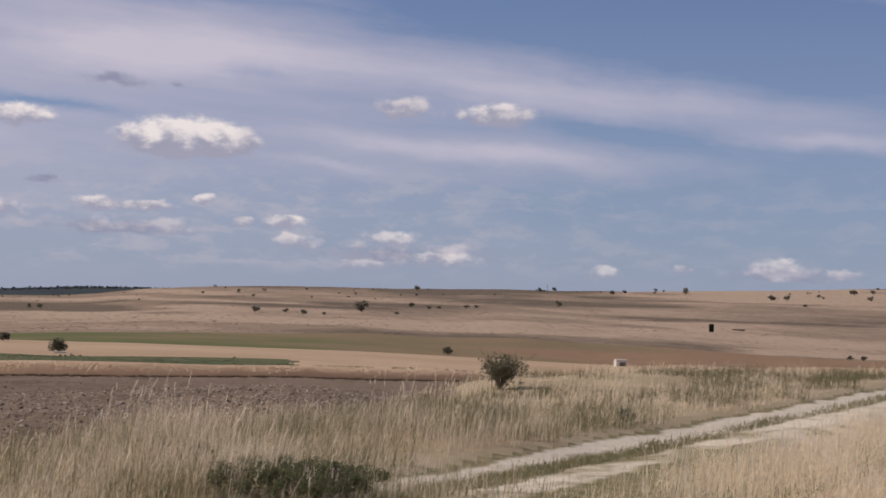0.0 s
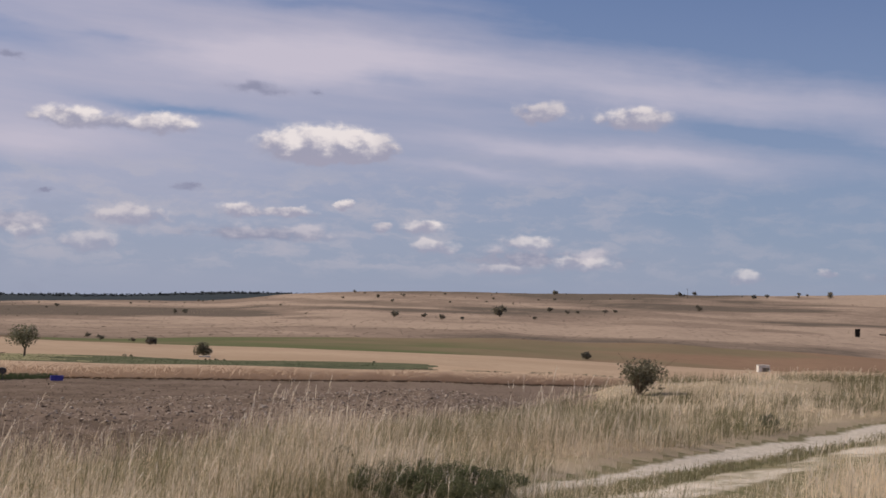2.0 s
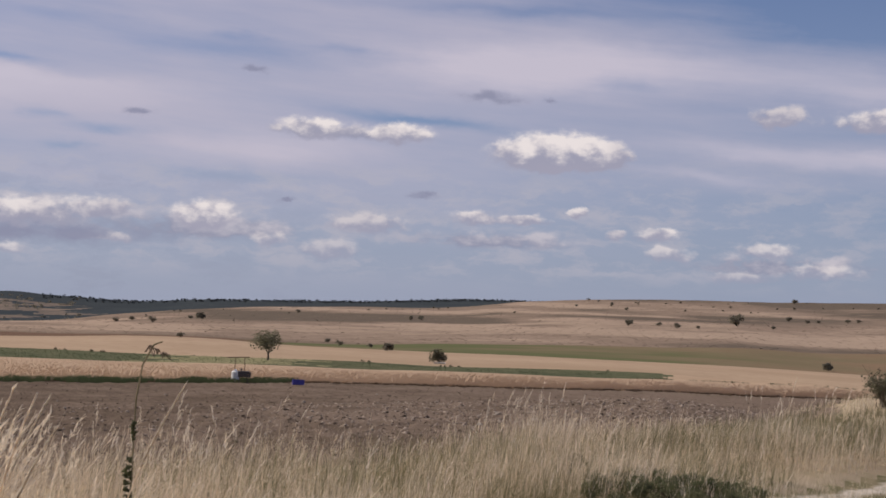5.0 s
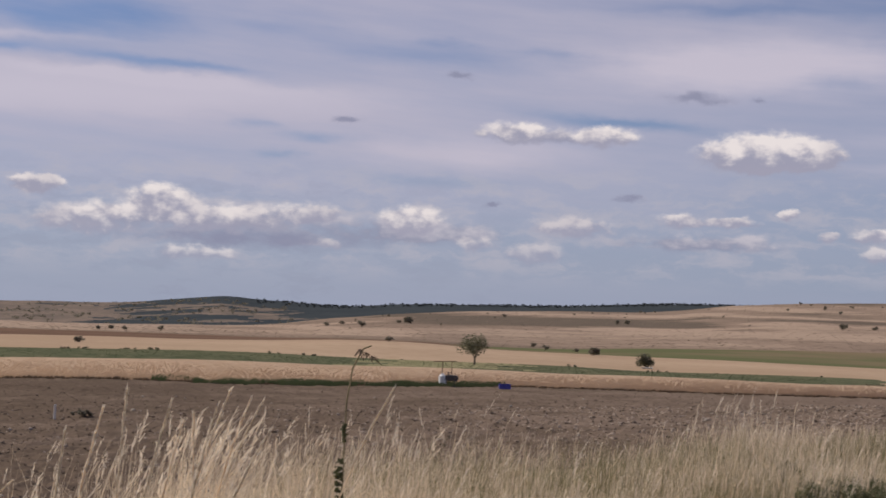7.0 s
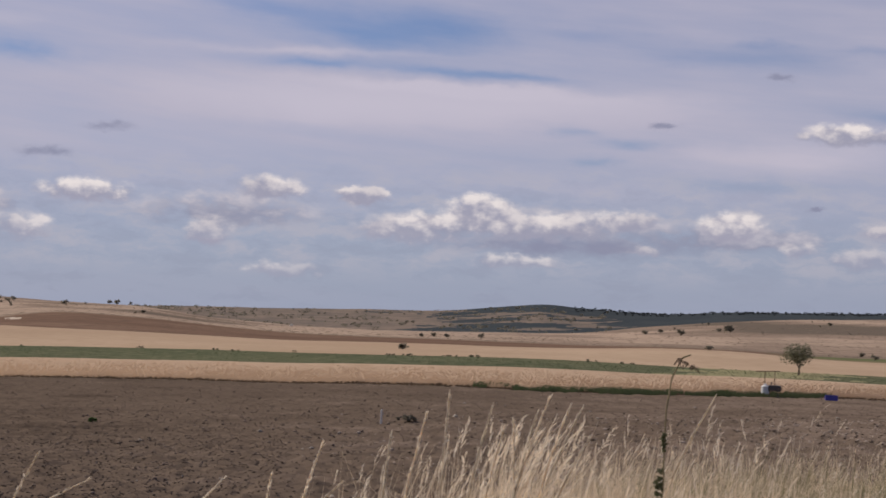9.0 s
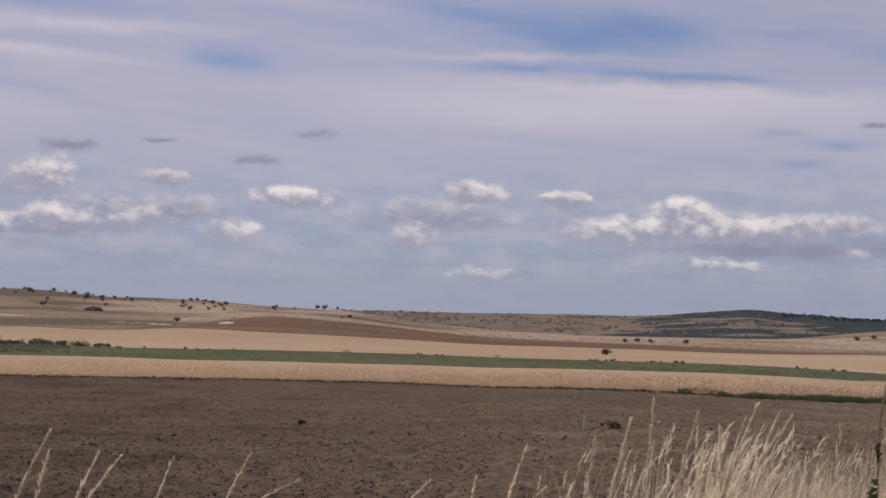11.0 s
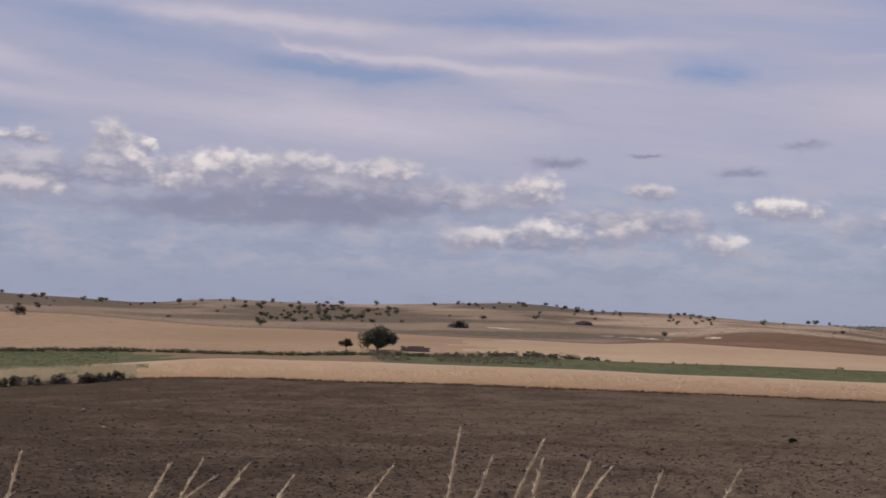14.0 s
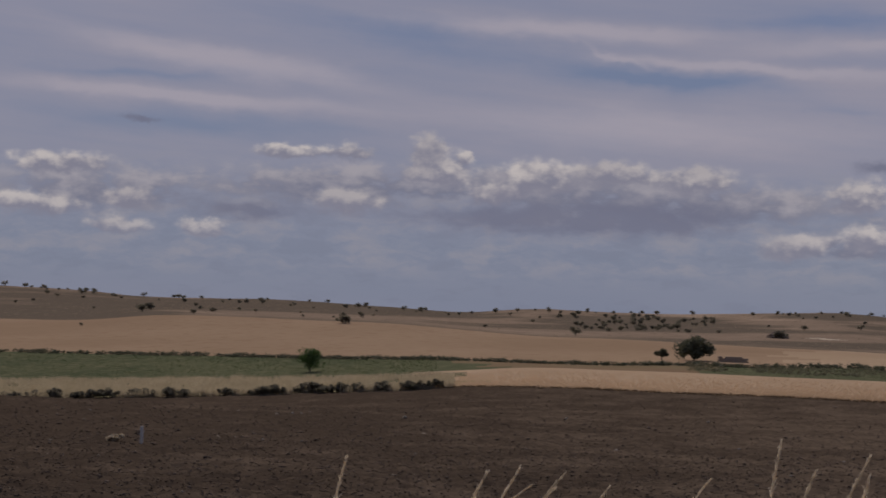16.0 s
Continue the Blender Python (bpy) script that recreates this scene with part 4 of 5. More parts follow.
# scrub on the slopes across the valley, and the wood's ragged top: too many to count
n = 900
az = gen.uniform(29, 52, n)
d = gen.uniform(1750, 3250, n)
keep = fbm(az * .8, d / 240, 12, 3) > -.05
az, d = az[keep], d[keep]
rr = reach(d, az)
x, y = -np.sin(np.radians(az)) * rr, np.cos(np.radians(az)) * rr
c = np.column_stack([x, y, height(x, y) + 1.5])
tagged(part("hill_scrub", mesh_of("hill_scrub", *leaf_cloud(c, gen.uniform(2.5, 6.0, len(c)), 1.7, 9000, 61, .6)), HAZED_LEAF), "dark scrub scattered over far slopes", "scrub", kind="stuff")
az = gen.uniform(8.5, 30.5, 700)
rr = reach(gen.uniform(3050, 3420, 700), az)
x, y = -np.sin(np.radians(az)) * rr, np.cos(np.radians(az)) * rr
c = np.column_stack([x, y, height(x, y) + 2.0])
# the wood's leaves carry the same haze in their colour
tagged(part("far_wood", mesh_of("far_wood", *leaf_cloud(c, gen.uniform(1.4, 2.9, 700) * (1 + .5 * fbm(az * 2, az * 0, 6, 3)), 1.3, 24000, 62, .6)), surface("hazed_wood_leaf", [(.085, .094, .096), (.10, .11, .11)], .01, 6, .9, vary=.15, translucent=.3)), "dark oak wood along the far horizon", "wood", kind="stuff")

# ---- well, tank and field things ----
WHITE_PLASTIC = surface("white_plastic", [(.72, .72, .70), (.80, .80, .78), (.62, .60, .56)], 2, 8, .5, local=True)
IRON = surface("dark_iron", [(.05, .05, .055), (.08, .075, .07), (.11, .07, .05)], 6, 5, .6, local=True)
RUST = surface("weathered_wood", [(.17, .12, .085), (.22, .165, .12)], 5, 6, .9, .01, 30, local=True)
BLUE = surface("blue_plastic", [(.05, .05, .26), (.075, .07, .33)], 3, 6, .5, local=True)
WHITEWASH = surface("whitewash", [(.66, .63, .58), (.74, .71, .66), (.55, .5, .44)], 1.2, 6, .9, .01, 12, local=True)
ROOF = surface("roof_tile", [(.50, .45, .40), (.58, .53, .48)], 2, 6, .9, local=True)
STONE = surface("field_stone", [(.36, .29, .225), (.43, .35, .28), (.28, .225, .18)], 1.5, 5, .95, .03, 9, local=True)
HOLE = surface("dark_opening", [(.02, .018, .016), (.03, .026, .022)], 3, 4, .9, local=True)


r, m = spot(23.0, -3.55, 23.0)
tank = put(thing("water_tank", "white plastic water tank at the edge of a ploughed field", "tank"), m)
bm = bmesh.new()
rod(bm, (0, 0, 0), (0, 0, .72), .28, .28, 20)
rod(bm, (0, 0, .72), (0, 0, .84), .28, .12, 20)
shell = part("body", bm, WHITE_PLASTIC, tank)
bm = bmesh.new()
rod(bm, (0, 0, .84), (0, 0, .92), .11, .11, 14)
part("lid", bm, WHITE_PLASTIC, shell)
r, m = spot(22.68, -3.58, 22.6)
pump = put(thing("pump_engine", "dark iron pump engine on four legs beside a tank", "pump"), m)
bm = bmesh.new()
box(bm, (.78, .5, .42), (0, 0, .62), .05)
rod(bm, (-.15, 0, .8), (-.15, 0, 1.05), .05)
part("body", bm, IRON, pump)
bm = bmesh.new()
rod(bm, (.36, -.3, .6), (.36, .3, .6), .22, .22, 16)
wheel = part("flywheel", bm, IRON, pump)
bm = bmesh.new()
rod(bm, (.36, -.34, .6), (.36, .34, .6), .05, .05, 10)
part("hub", bm, RUST, wheel)
for sx in (-.32, .32):
    for sy in (-.2, .2):
        bm = bmesh.new()
        rod(bm, (sx, sy, -.1), (sx * .9, sy * .9, .45), .03)
        part("leg", bm, IRON, pump)
r, m = spot(22.85, -3.42, 22.9)
frame_ = put(thing("well_frame", "thin timber well frame with a long crossbar", "frame"), m)
for sx in (-.33, .42):
    bm = bmesh.new()
    rod(bm, (sx, 0, -.2), (sx * .97, 0, 1.62), .035, .03)
    part("post", bm, RUST, frame_)
bm = bmesh.new()
rod(bm, (-1.0, 0, 1.6), (.8, 0, 1.66), .04, .03)
part("crossbar", bm, RUST, frame_)
r, m = spot(20.5, -3.62, 26)
crate = put(thing("blue_crate", "blue plastic crate on the field edge", "crate"), m)
bm = bmesh.new()
box(bm, (.85, .5, .06), (0, 0, .05), .01)
for sx, sy, lx, ly in ((0, .235, .85, .03), (0, -.235, .85, .03), (.41, 0, .03, .44), (-.41, 0, .03, .44)):
    box(bm, (lx, ly, .30), (sx, sy, .225), .008)
part("shell", bm, BLUE, crate)
bm = bmesh.new()
box(bm, (.92, .04, .05), (0, -.25, .36), .012)
part("rim", bm, BLUE, crate)


def stake(az, el, tall, label):
    r, m = spot(az, el, 20)
    ob = put(thing("marker_stake", label, "stake", "field stakes"), m)
    bm = bmesh.new()
    rod(bm, (0, 0, -.15), (.02, 0, tall), .05, .045, 10)
    part("shaft", bm, WHITEWASH, ob)
    bm = bmesh.new()
    rod(bm, (.02, 0, tall), (.021, 0, tall + .03), .045, .02, 10)
    part("tip", bm, WHITEWASH, ob)


stake(38.12, -5.18, .52, "white marker stake standing in ploughed earth")
stake(87.56, -5.95, .45, "short white marker stake standing in ploughed earth")
r, m = spot(37.0, -5.05)
put(tree("dry_tuft", "low grey-brown weed tuft in ploughed earth", "bush", 1.7, .26, .01, HAZED_LEAF, .05, 900, 19, 16), m)
r, m = spot(88.6, -5.9)
put(tree("dry_tuft", "pale dry weed tuft in ploughed earth", "bush", .9, .22, .01, DRY_BLADE, .05, 500, 20, 12), m)
r, m = spot(49.4, -5.25)
put(tree("green_weed", "small green weed in ploughed earth", "bush", .4, .2, .01, LEAF_GREEN, .04, 300, 22, 8), m)


def hut(az, el, width, tall, depth, wall_mat, label, name, door=True):
    r, m = spot(az, el, az + 12)
    ob = put(thing(name, label, "hut"), m)
    w = math.radians(width) * r
    t = math.radians(tall) * r
    d = w * depth
    bm = bmesh.new()
    th = w * .07
    box(bm, (th, d, t), (-w / 2 + th / 2, 0, t / 2 - .1))
    box(bm, (th, d, t), (w / 2 - th / 2, 0, t / 2 - .1))
    box(bm, (w - 2 * th, th, t), (0, d / 2 - th / 2, t / 2 - .1))
    if door:
        box(bm, (w * .24, th, t), (-w * .5 + th + w * .12, -d / 2 + th / 2, t / 2 - .1))
        box(bm, (w - 2 * th - w * .24, th, t * .28), (w * .12, -d / 2 + th / 2, t * .86 - .1))
    else:
        box(bm, (w - 2 * th, th, t), (0, -d / 2 + th / 2, t / 2 - .1))
    part("wall", bm, wall_mat, ob)
    bm = bmesh.new()
    box(bm, (w * 1.08, d * 1.1, t * .09), (0, 0, t * 1.045 - .1), t * .02)
    part("roof", bm, ROOF if door else wall_mat, ob)
    return ob


hut(-7.2, -2.6, .44, .27, .9, WHITEWASH, "small white pump hut with a dark open front", "pump_hut")
hut(-10.72, -1.13, .17, .29, .8, HOLE, "dark narrow hut standing on a hillside", "field_hut", False)
hut(41.8, -1.36, .10, .08, .8, WHITEWASH, "tiny white hut far off on a slope", "white_hut", False)
r, m = spot(-11.77, -1.04, -12)
bales = put(thing("bale_stack", "low dark stack of weathered straw bales", "stack"), m)
w = math.radians(.5) * r / 5
for i in range(5):
    bm = bmesh.new()
    box(bm, (w * .94, w, w * (.62 + .1 * (i % 2))), ((i - 2) * w, 0, w * .3), w * .1)
    part("bale", bm, HILL_DARK, bales)
r, m = spot(-4.22, .22)
pole = put(thing("mast", "thin far mast on the ridge line", "mast"), m)
bm = bmesh.new()
rod(bm, (0, 0, -1), (0, 0, math.radians(.36) * r), .28, .16, 6)
part("shaft", bm, IRON, pole)
bm = bmesh.new()
rod(bm, (-.8, 0, math.radians(.33) * r), (.8, 0, math.radians(.33) * r), .14, .14, 6)
part("crossarm", bm, IRON, pole)

# ruined field wall, stone by stone
r, m = spot(64.3, -2.2, 64.3 + 180)
ruin = put(thing("stone_wall", "low ruined dry stone wall in a stubble field", "wall"), m)
length, tall = math.radians(1.1) * r, math.radians(.2) * r
stones = []
for v in range(4):
    bm = bmesh.new()
    box(bm, (.30, .34, .2), (0, 0, 0), .045)
    for vert in bm.verts:
        vert.co += Vector(noise.random_vector()) * .02
    me = bpy.data.meshes.new("stone")
    bm.to_mesh(me)
    bm.free()
    me.materials.append(STONE)
    stones.append(me)
k = 0
for row in range(int(tall / .19) + 1):
    x = -length / 2 + (row % 2) * .15
    while x < length / 2:
        if row < 3 or gen.random() > .12:
            ob = new("stone", stones[k % 4])
            ob.parent = ruin
            ob.location = (x, gen.normal(0, .02), .06 + row * .19)
            ob.rotation_euler = (gen.normal(0, .04), gen.normal(0, .04), gen.normal(0, .08))
        k += 1
        x += .31
# earth mounds on the western slope
for az, el, w, h in ((62.6, -1.2, .8, .26), (57.6, -.95, .7, .16)):
    r, m = spot(az, el, az)
    w, h = math.radians(w) * r, math.radians(h) * r
    bm = bmesh.new()
    bmesh.ops.create_icosphere(bm, subdivisions=4, radius=1.0)
    for v in bm.verts:
        nse = noise.fractal(v.co * 2.3 + Vector((az, 0, 0)), .6, 2.0, 4)
        v.co = Vector((v.co.x * w / 2, v.co.y * w / 2, max(-.3, v.co.z) * h)) * (1 + .22 * nse)
    ob = put(part("earth_mound", bm, SCRUBLAND), m)
    tagged(ob, "low heap of dug earth grown over with scrub", "mound")

# ---- tall umbel weed in the verge ----
r, x, y, z = 8.6, -math.sin(radians(27.0)) * 8.6, math.cos(radians(27.0)) * 8.6, 0
z = float(height(np.array([x]), np.array([y]))[0])
weed = thing("tall_weed", "tall dried umbel weed with a drooping dark head", "weed", at=pose(x, y, z, 0, 0, 27))
bm = bmesh.new()
pts = [(0, 0, -.05), (.02, 0, .5), (.03, 0, .95), (.06, 0, 1.15), (.12, 0, 1.27), (.17, 0, 1.29)]
for a, b in zip(pts, pts[1:]):
    rod(bm, a, b, .005, .0045, 6)
part("stem", bm, surface("weed_stem", [(.20, .17, .10), (.28, .23, .14)], 8, 5, .85, local=True), weed)
g3 = np.random.default_rng(5)
for i in range(3):
    n = 16
    tip = np.array((.10 + .035 * i, 0, 1.27 - .02 * i))
    ends = tip + g3.normal(0, 1, (n, 3)) * (.022, .022, .014) + np.array((.012, 0, -.03))
    part("umbel", mesh_of("umbel", *strips(np.repeat(tip[None], n, 0), ends, np.zeros((n, 3)) + (0, 0, -.02), np.full(n, .004), 3, None, -.8, i)), RUST, weed, "dry drooping umbel")
c = np.array([(0.0, 0, .30 + .045 * i) for i in range(7)] + [(0.02, 0, .72 + .03 * i) for i in range(4)])
part("leaves", mesh_of("leaves", *leaf_cloud(c, np.array([.024] * 7 + [.010] * 4), .018, 130, 6, 1.4)), bpy.data.materials["shrub_leaf"], weed, "dark shrivelled leaves")

# ---- ploughed field: clods and stones ----
def lumps(name, xy, size, material, label, category, seed):
    g = np.random.default_rng(seed)
    v0 = np.array([(1, 0, 0), (0, 1, 0), (-1, 0, 0), (0, -1, 0), (0, 0, 1), (0, 0, -1)], float)
    f0 = np.array([(0, 1, 4), (1, 2, 4), (2, 3, 4), (3, 0, 4), (1, 0, 5), (2, 1, 5), (3, 2, 5), (0, 3, 5)])
    n = len(xy)
    v = v0[None] * g.uniform(.7, 1.35, (n, len(v0), 1)) * size[:, None, None] * np.stack([g.uniform(.7, 1.4, n), g.uniform(.7, 1.4, n), g.uniform(.5, .85, n)], 1)[:, None]
    a = g.uniform(0, 6.28, n)
    co, si = np.cos(a)[:, None], np.sin(a)[:, None]
    v = np.stack([v[..., 0] * co - v[..., 1] * si, v[..., 0] * si + v[..., 1] * co, v[..., 2]], -1)
    v += np.column_stack([xy, height(xy[:, 0], xy[:, 1]) + size * .15])[:, None]
    faces = f0[None] + (np.arange(n) * len(v0))[:, None, None]
    ob = part(name, mesh_of(name, v.reshape(-1, 3), faces.reshape(-1, 3)), material)
    return tagged(ob, label, category, kind="stuff")


def sector(n, a0, a1, r0, r1, power, seed):
    g = np.random.default_rng(seed)
    az = np.radians(g.uniform(a0, a1, n))
    u = g.uniform(0, 1, n)
    r = r0 * (r1 / r0) ** (u ** power)
    xy = np.column_stack([-np.sin(az) * r, np.cos(az) * r])
    q = (xy - EDGE) @ LEFT - shift_of(xy[:, 0], xy[:, 1])
    return xy[(q > 5.4) & (r < reach(105.0, np.degrees(az)) - .5)]


CLOD = surface("earth_clod", [(.20, .152, .117), (.27, .21, .165), (.14, .105, .08)], .5, 10, .95, vary=.6)
xy = sector(95000, -5, 97, 12, 110, .85, 71)
lumps("clods", xy, np.clip(gen.lognormal(-4.1, .45, len(xy)), .010, .05) * np.clip(np.hypot(*xy.T) / 30, .7, 1.6), CLOD, "turned clods of dry brown earth", "earth", 72)
xy = sector(45000, 42, 97, 11, 48, 1.0, 77)
lumps("fine_clods", xy, gen.uniform(.010, .030, len(xy)), CLOD, "crumbled brown earth over the ploughed field", "earth", 78)
xy = sector(36000, -8, 40, 13, 75, .8, 75)
bearing = np.degrees(np.arctan2(-xy[:, 0], xy[:, 1]))
xy = xy[gen.random(len(xy)) < np.interp(bearing, [-8, 12, 24, 40], [1, .9, .35, .05])]
lumps("pale_clods", xy, np.clip(gen.lognormal(-3.95, .45, len(xy)), .012, .055) * np.clip(np.hypot(*xy.T) / 30, .7, 1.5), surface("pale_clod", [(.50, .405, .32), (.58, .48, .39), (.40, .32, .25)], .5, 10, .95, vary=.35), "pale dry clods and stones strewn over ploughed earth", "earth", 76)
xy = sector(170, -5, 97, 14, 100, .9, 73)
lumps("field_stones", xy, gen.uniform(.03, .085, len(xy)) * np.clip(np.hypot(*xy.T) / 35, .7, 1.6), surface("pale_field_stone", [(.34, .29, .235), (.44, .385, .32)], 3, 5, .9, vary=.3), "pale stones lying among the clods", "stone", 74)

# ---- grass belt beyond the track ----
def belt(n, s0, s1, q0, q1, seed, west=34.0, east=-60.0, thin=(1, 1, 1, 1, 1, 1, 1)):
    g = np.random.default_rng(seed)
    s, q = g.uniform(s0, s1, n), g.uniform(q0, q1, n)
    patch = fbm(s * .8, q * .8, seed, 3)
    keep = g.uniform(-.45, .45, n) < patch * 1.3 + .15
    p = along_track(s, q)
    bearing = np.degrees(np.arctan2(-p[:, 0], p[:, 1]))
    keep &= g.random(n) < np.interp(bearing, [-12, -2, 4, 9, 14, 34, 40], thin)
    keep &= (bearing < west + g.normal(0, 1.2, n)) & (bearing > east)
    return s[keep], q[keep], patch[keep], g


s, q, patch, g = belt(30000, -9.0, 8.0, .25, 5.4, 81, thin=(.5, .5, .6, .85, .75, .36, .3))
tall = np.interp(s, [-9, -6.6, -4, 0, 3, 8], [.38, .42, .44, .46, .40, .24]) * (g.uniform(.35, 1.05, len(s)) + .4 * (g.random(len(s)) < .05)) * (1 + .95 * patch)
grass("dry_grass", along_track(s, q), tall, "tall dry straw-coloured grass on the track's verge", (g.random(len(s)) < .05) | (tall > .66), DRY_BLADE, SEED, .0045, .11, 82, plump=1.3)
s, q, patch, g = belt(22000, -5.5, 9.0, .2, 5.0, 84, thin=(1, 1, .8, .55, .35, .2, .1))
keep = fbm(s * .6 + 9, q * .6, 33, 3) > -.06
s, q = s[keep], q[keep]
grass("olive_grass", along_track(s, q), np.interp(s, [-4.5, 0, 9], [.42, .40, .26]) * g.uniform(.5, 1.1, len(s)), "olive green grass mixed into the dry verge", np.zeros(len(s), bool), OLIVE_BLADE, None, .0045, .12, 85)
# lower verge farther along the track
s, q, patch, g = belt(13000, 6.0, 26.0, .15, 9, 87)
lumpy = np.clip(.55 + 1.5 * fbm(s * .5, q * .8, 57, 3), .12, 1.5)
grass("verge_grass", along_track(s, q), g.uniform(.10, .34, len(s)) * lumpy, "dry tufted grass on the far verge", g.random(len(s)) < .08, DRY_BLADE, SEED, .006, .14, 88)
s, q, patch, g = belt(36000, 3.0, 26.0, .1, 9, 89)
keep = fbm(s * .35 + 4, q * .5, 58, 3) > -.22
s, q = s[keep], q[keep]
grass("verge_green_grass", along_track(s, q), g.uniform(.09, .30, len(s)), "olive green grass on the far verge", np.zeros(len(s), bool), OLIVE_BLADE, None, .007, .14, 90)
# one loose pale clump and a few long stalks
s, q = gen.normal(-6.6, .18, 130), gen.normal(1.3, .2, 130)
grass("grass_clump", along_track(s, q), gen.uniform(.40, .90, 130), "loose pale clump of feathery dry grass", gen.random(130) < .6, DRY_BLADE, SEED, .0042, .20, 94, plump=2.6)
s, q, patch, g = belt(600, -8.2, -4.5, .4, 3.2, 93, 39.0, 22.0)
grass("thin_grass", along_track(s, q), g.uniform(.3, .68, len(s)), "thin dry grass standing in the verge", g.random(len(s)) < .3, DRY_BLADE, SEED, .0042, .16, 95, plump=1.6)

# single tall stalks in front of the ploughed field: bearing and height of the tip, sideways lean
STALKS = [
    (51.4, -6.48, .61), (49.4, -7.41, 2.0), (44.3, -7.44, 1.22), (42.4, -7.2, .21), (40.4, -5.94, .39), (39.6, -7.48, 1.08), (37.7, -5.55, .16), (36.3, -4.73, .32),
    (35.4, -3.92, .08), (33.7, -4.43, .33), (33.2, -5.2, .34), (32.8, -4.85, -.03), (24.9, -3.67, .59), (31.4, -3.93, .45), (31.9, -4.6, .34), (30.6, -4.26, .4),
    (30.1, -4.33, .51), (29.8, -5.48, .65)]
STALKS_WEST = [
    (62.4, -5.22, .21), (61.1, -6.29, .42), (59.1, -5.63, .52), (59.1, -6.4, .33), (57.2, -6.34, .62), (56.4, -6.56, .78), (54.4, -6.69, .49), (73.9, -6.9, .74),
    (72.6, -6.7, .77), (72.1, -7.3, 1.36), (70.8, -6.8, 1.01), (71.2, -7.4, 1.27), (65.1, -6.79, .72), (79.5, -6.42, .29), (69.1, -7.35, .97)]


def stalk(az, el, lean, dist, seed):
    """A curved dry stem with a narrow bristling seed head along its upper third."""
    g = np.random.default_rng(seed)
    way = lambda a, e: np.array(bearing_vector(a, e)) * dist / math.cos(radians(e)) + np.array((0, 0, EYE))
    tip = way(az, el)
    foot_el = -14.0
    foot = way(az + lean * (el - foot_el) * .62, foot_el)
    foot[2] = float(height(foot[:1], foot[1:2])[0])
    ob = thing("grass_stalk", "single tall pale dry grass stalk with a bristling head", "grass", "tall dry stalks", pose(*foot))
    run = tip - foot
    bow = run * np.array((.45, .45, -.10)) * g.uniform(.7, 1.2)
    at = lambda t: run * t + bow * (t * t - t)
    a = radians(az)
    side = np.array((math.cos(a), math.sin(a), 0.0))
    t0 = np.linspace(0, 1, 9)
    pts = np.array([at(t) for t in t0])
    wide = np.linspace(.005, .0025, 9)[:, None]
    rim = [side, np.cross(side, run / np.linalg.norm(run))]
    ring = np.stack([pts + rim[0] * wide, pts + rim[1] * wide, pts - rim[0] * wide, pts - rim[1] * wide], 1).reshape(-1, 3)
    faces = [(i * 4 + j, i * 4 + (j + 1) % 4, i * 4 + 4 + (j + 1) % 4, i * 4 + 4 + j) for i in range(8) for j in range(4)]
    part("stem", mesh_of("stem", ring - np.array((0, 0, .03)) * (1 - t0.repeat(4)[:, None]), faces), DRY_BLADE, ob)
    n = 150
    t = g.uniform(.66, 1.0, n)
    start = np.array([at(v) for v in t])
    ahead = np.array([at(min(1.0, v + .02)) - at(v - .02) for v in t])
    ahead /= np.linalg.norm(ahead, axis=1)[:, None]
    out = (ahead + g.normal(0, .20, (n, 3))) * (g.uniform(.020, .040, n) * (1.15 - .5 * (t - .66) / .34))[:, None]
    part("seed_head", mesh_of("seed_head", *strips(start, start + out, out * .1, g.uniform(.004, .007, n), 3, None, .7, seed)), SEED, ob)
    return ob


for i, (az, el, lean) in enumerate(STALKS + STALKS_WEST):
    stalk(az, el, lean, 6.4 + .5 * math.sin(i * 1.7), 300 + i)
# dry blades that grow through and around the verge's shrub
middle = np.array(place_at(5.5, -8.1)[1:3])
xy = middle + gen.normal(0, 1, (1100, 2)) * (1.0, .4)
grass("shrub_grass", xy, gen.uniform(.16, .44, 1100), "dry grass growing through a low shrub", gen.random(1100) < .04, DRY_BLADE, SEED, .0035, .12, 86)
xy = middle + gen.normal(0, 1, (1500, 2)) * (1.15, .5)
grass("shrub_grass", xy, gen.uniform(.14, .40, 1500), "olive grass growing round a low shrub", np.zeros(1500, bool), OLIVE_BLADE, None, .004, .12, 83)
# near side of the track
s, q, patch, g = belt(26000, -1.0, 15.0, -8.5, -1.95, 96)
grass("near_verge_grass", along_track(s, q), g.uniform(.22, .48, len(s)) * (1 + .3 * patch), "dry straw-coloured grass on the near verge", g.random(len(s)) < .10, DRY_BLADE, SEED, .004, .08, 97)
s, q, patch, g = belt(7000, -2.0, 20.0, -.75, -.35, 98)
grass("crown_grass", along_track(s, q), g.uniform(.04, .12, len(s)), "short olive grass on the track's crown", np.zeros(len(s), bool), OLIVE_BLADE, None, .008, .1, 99)


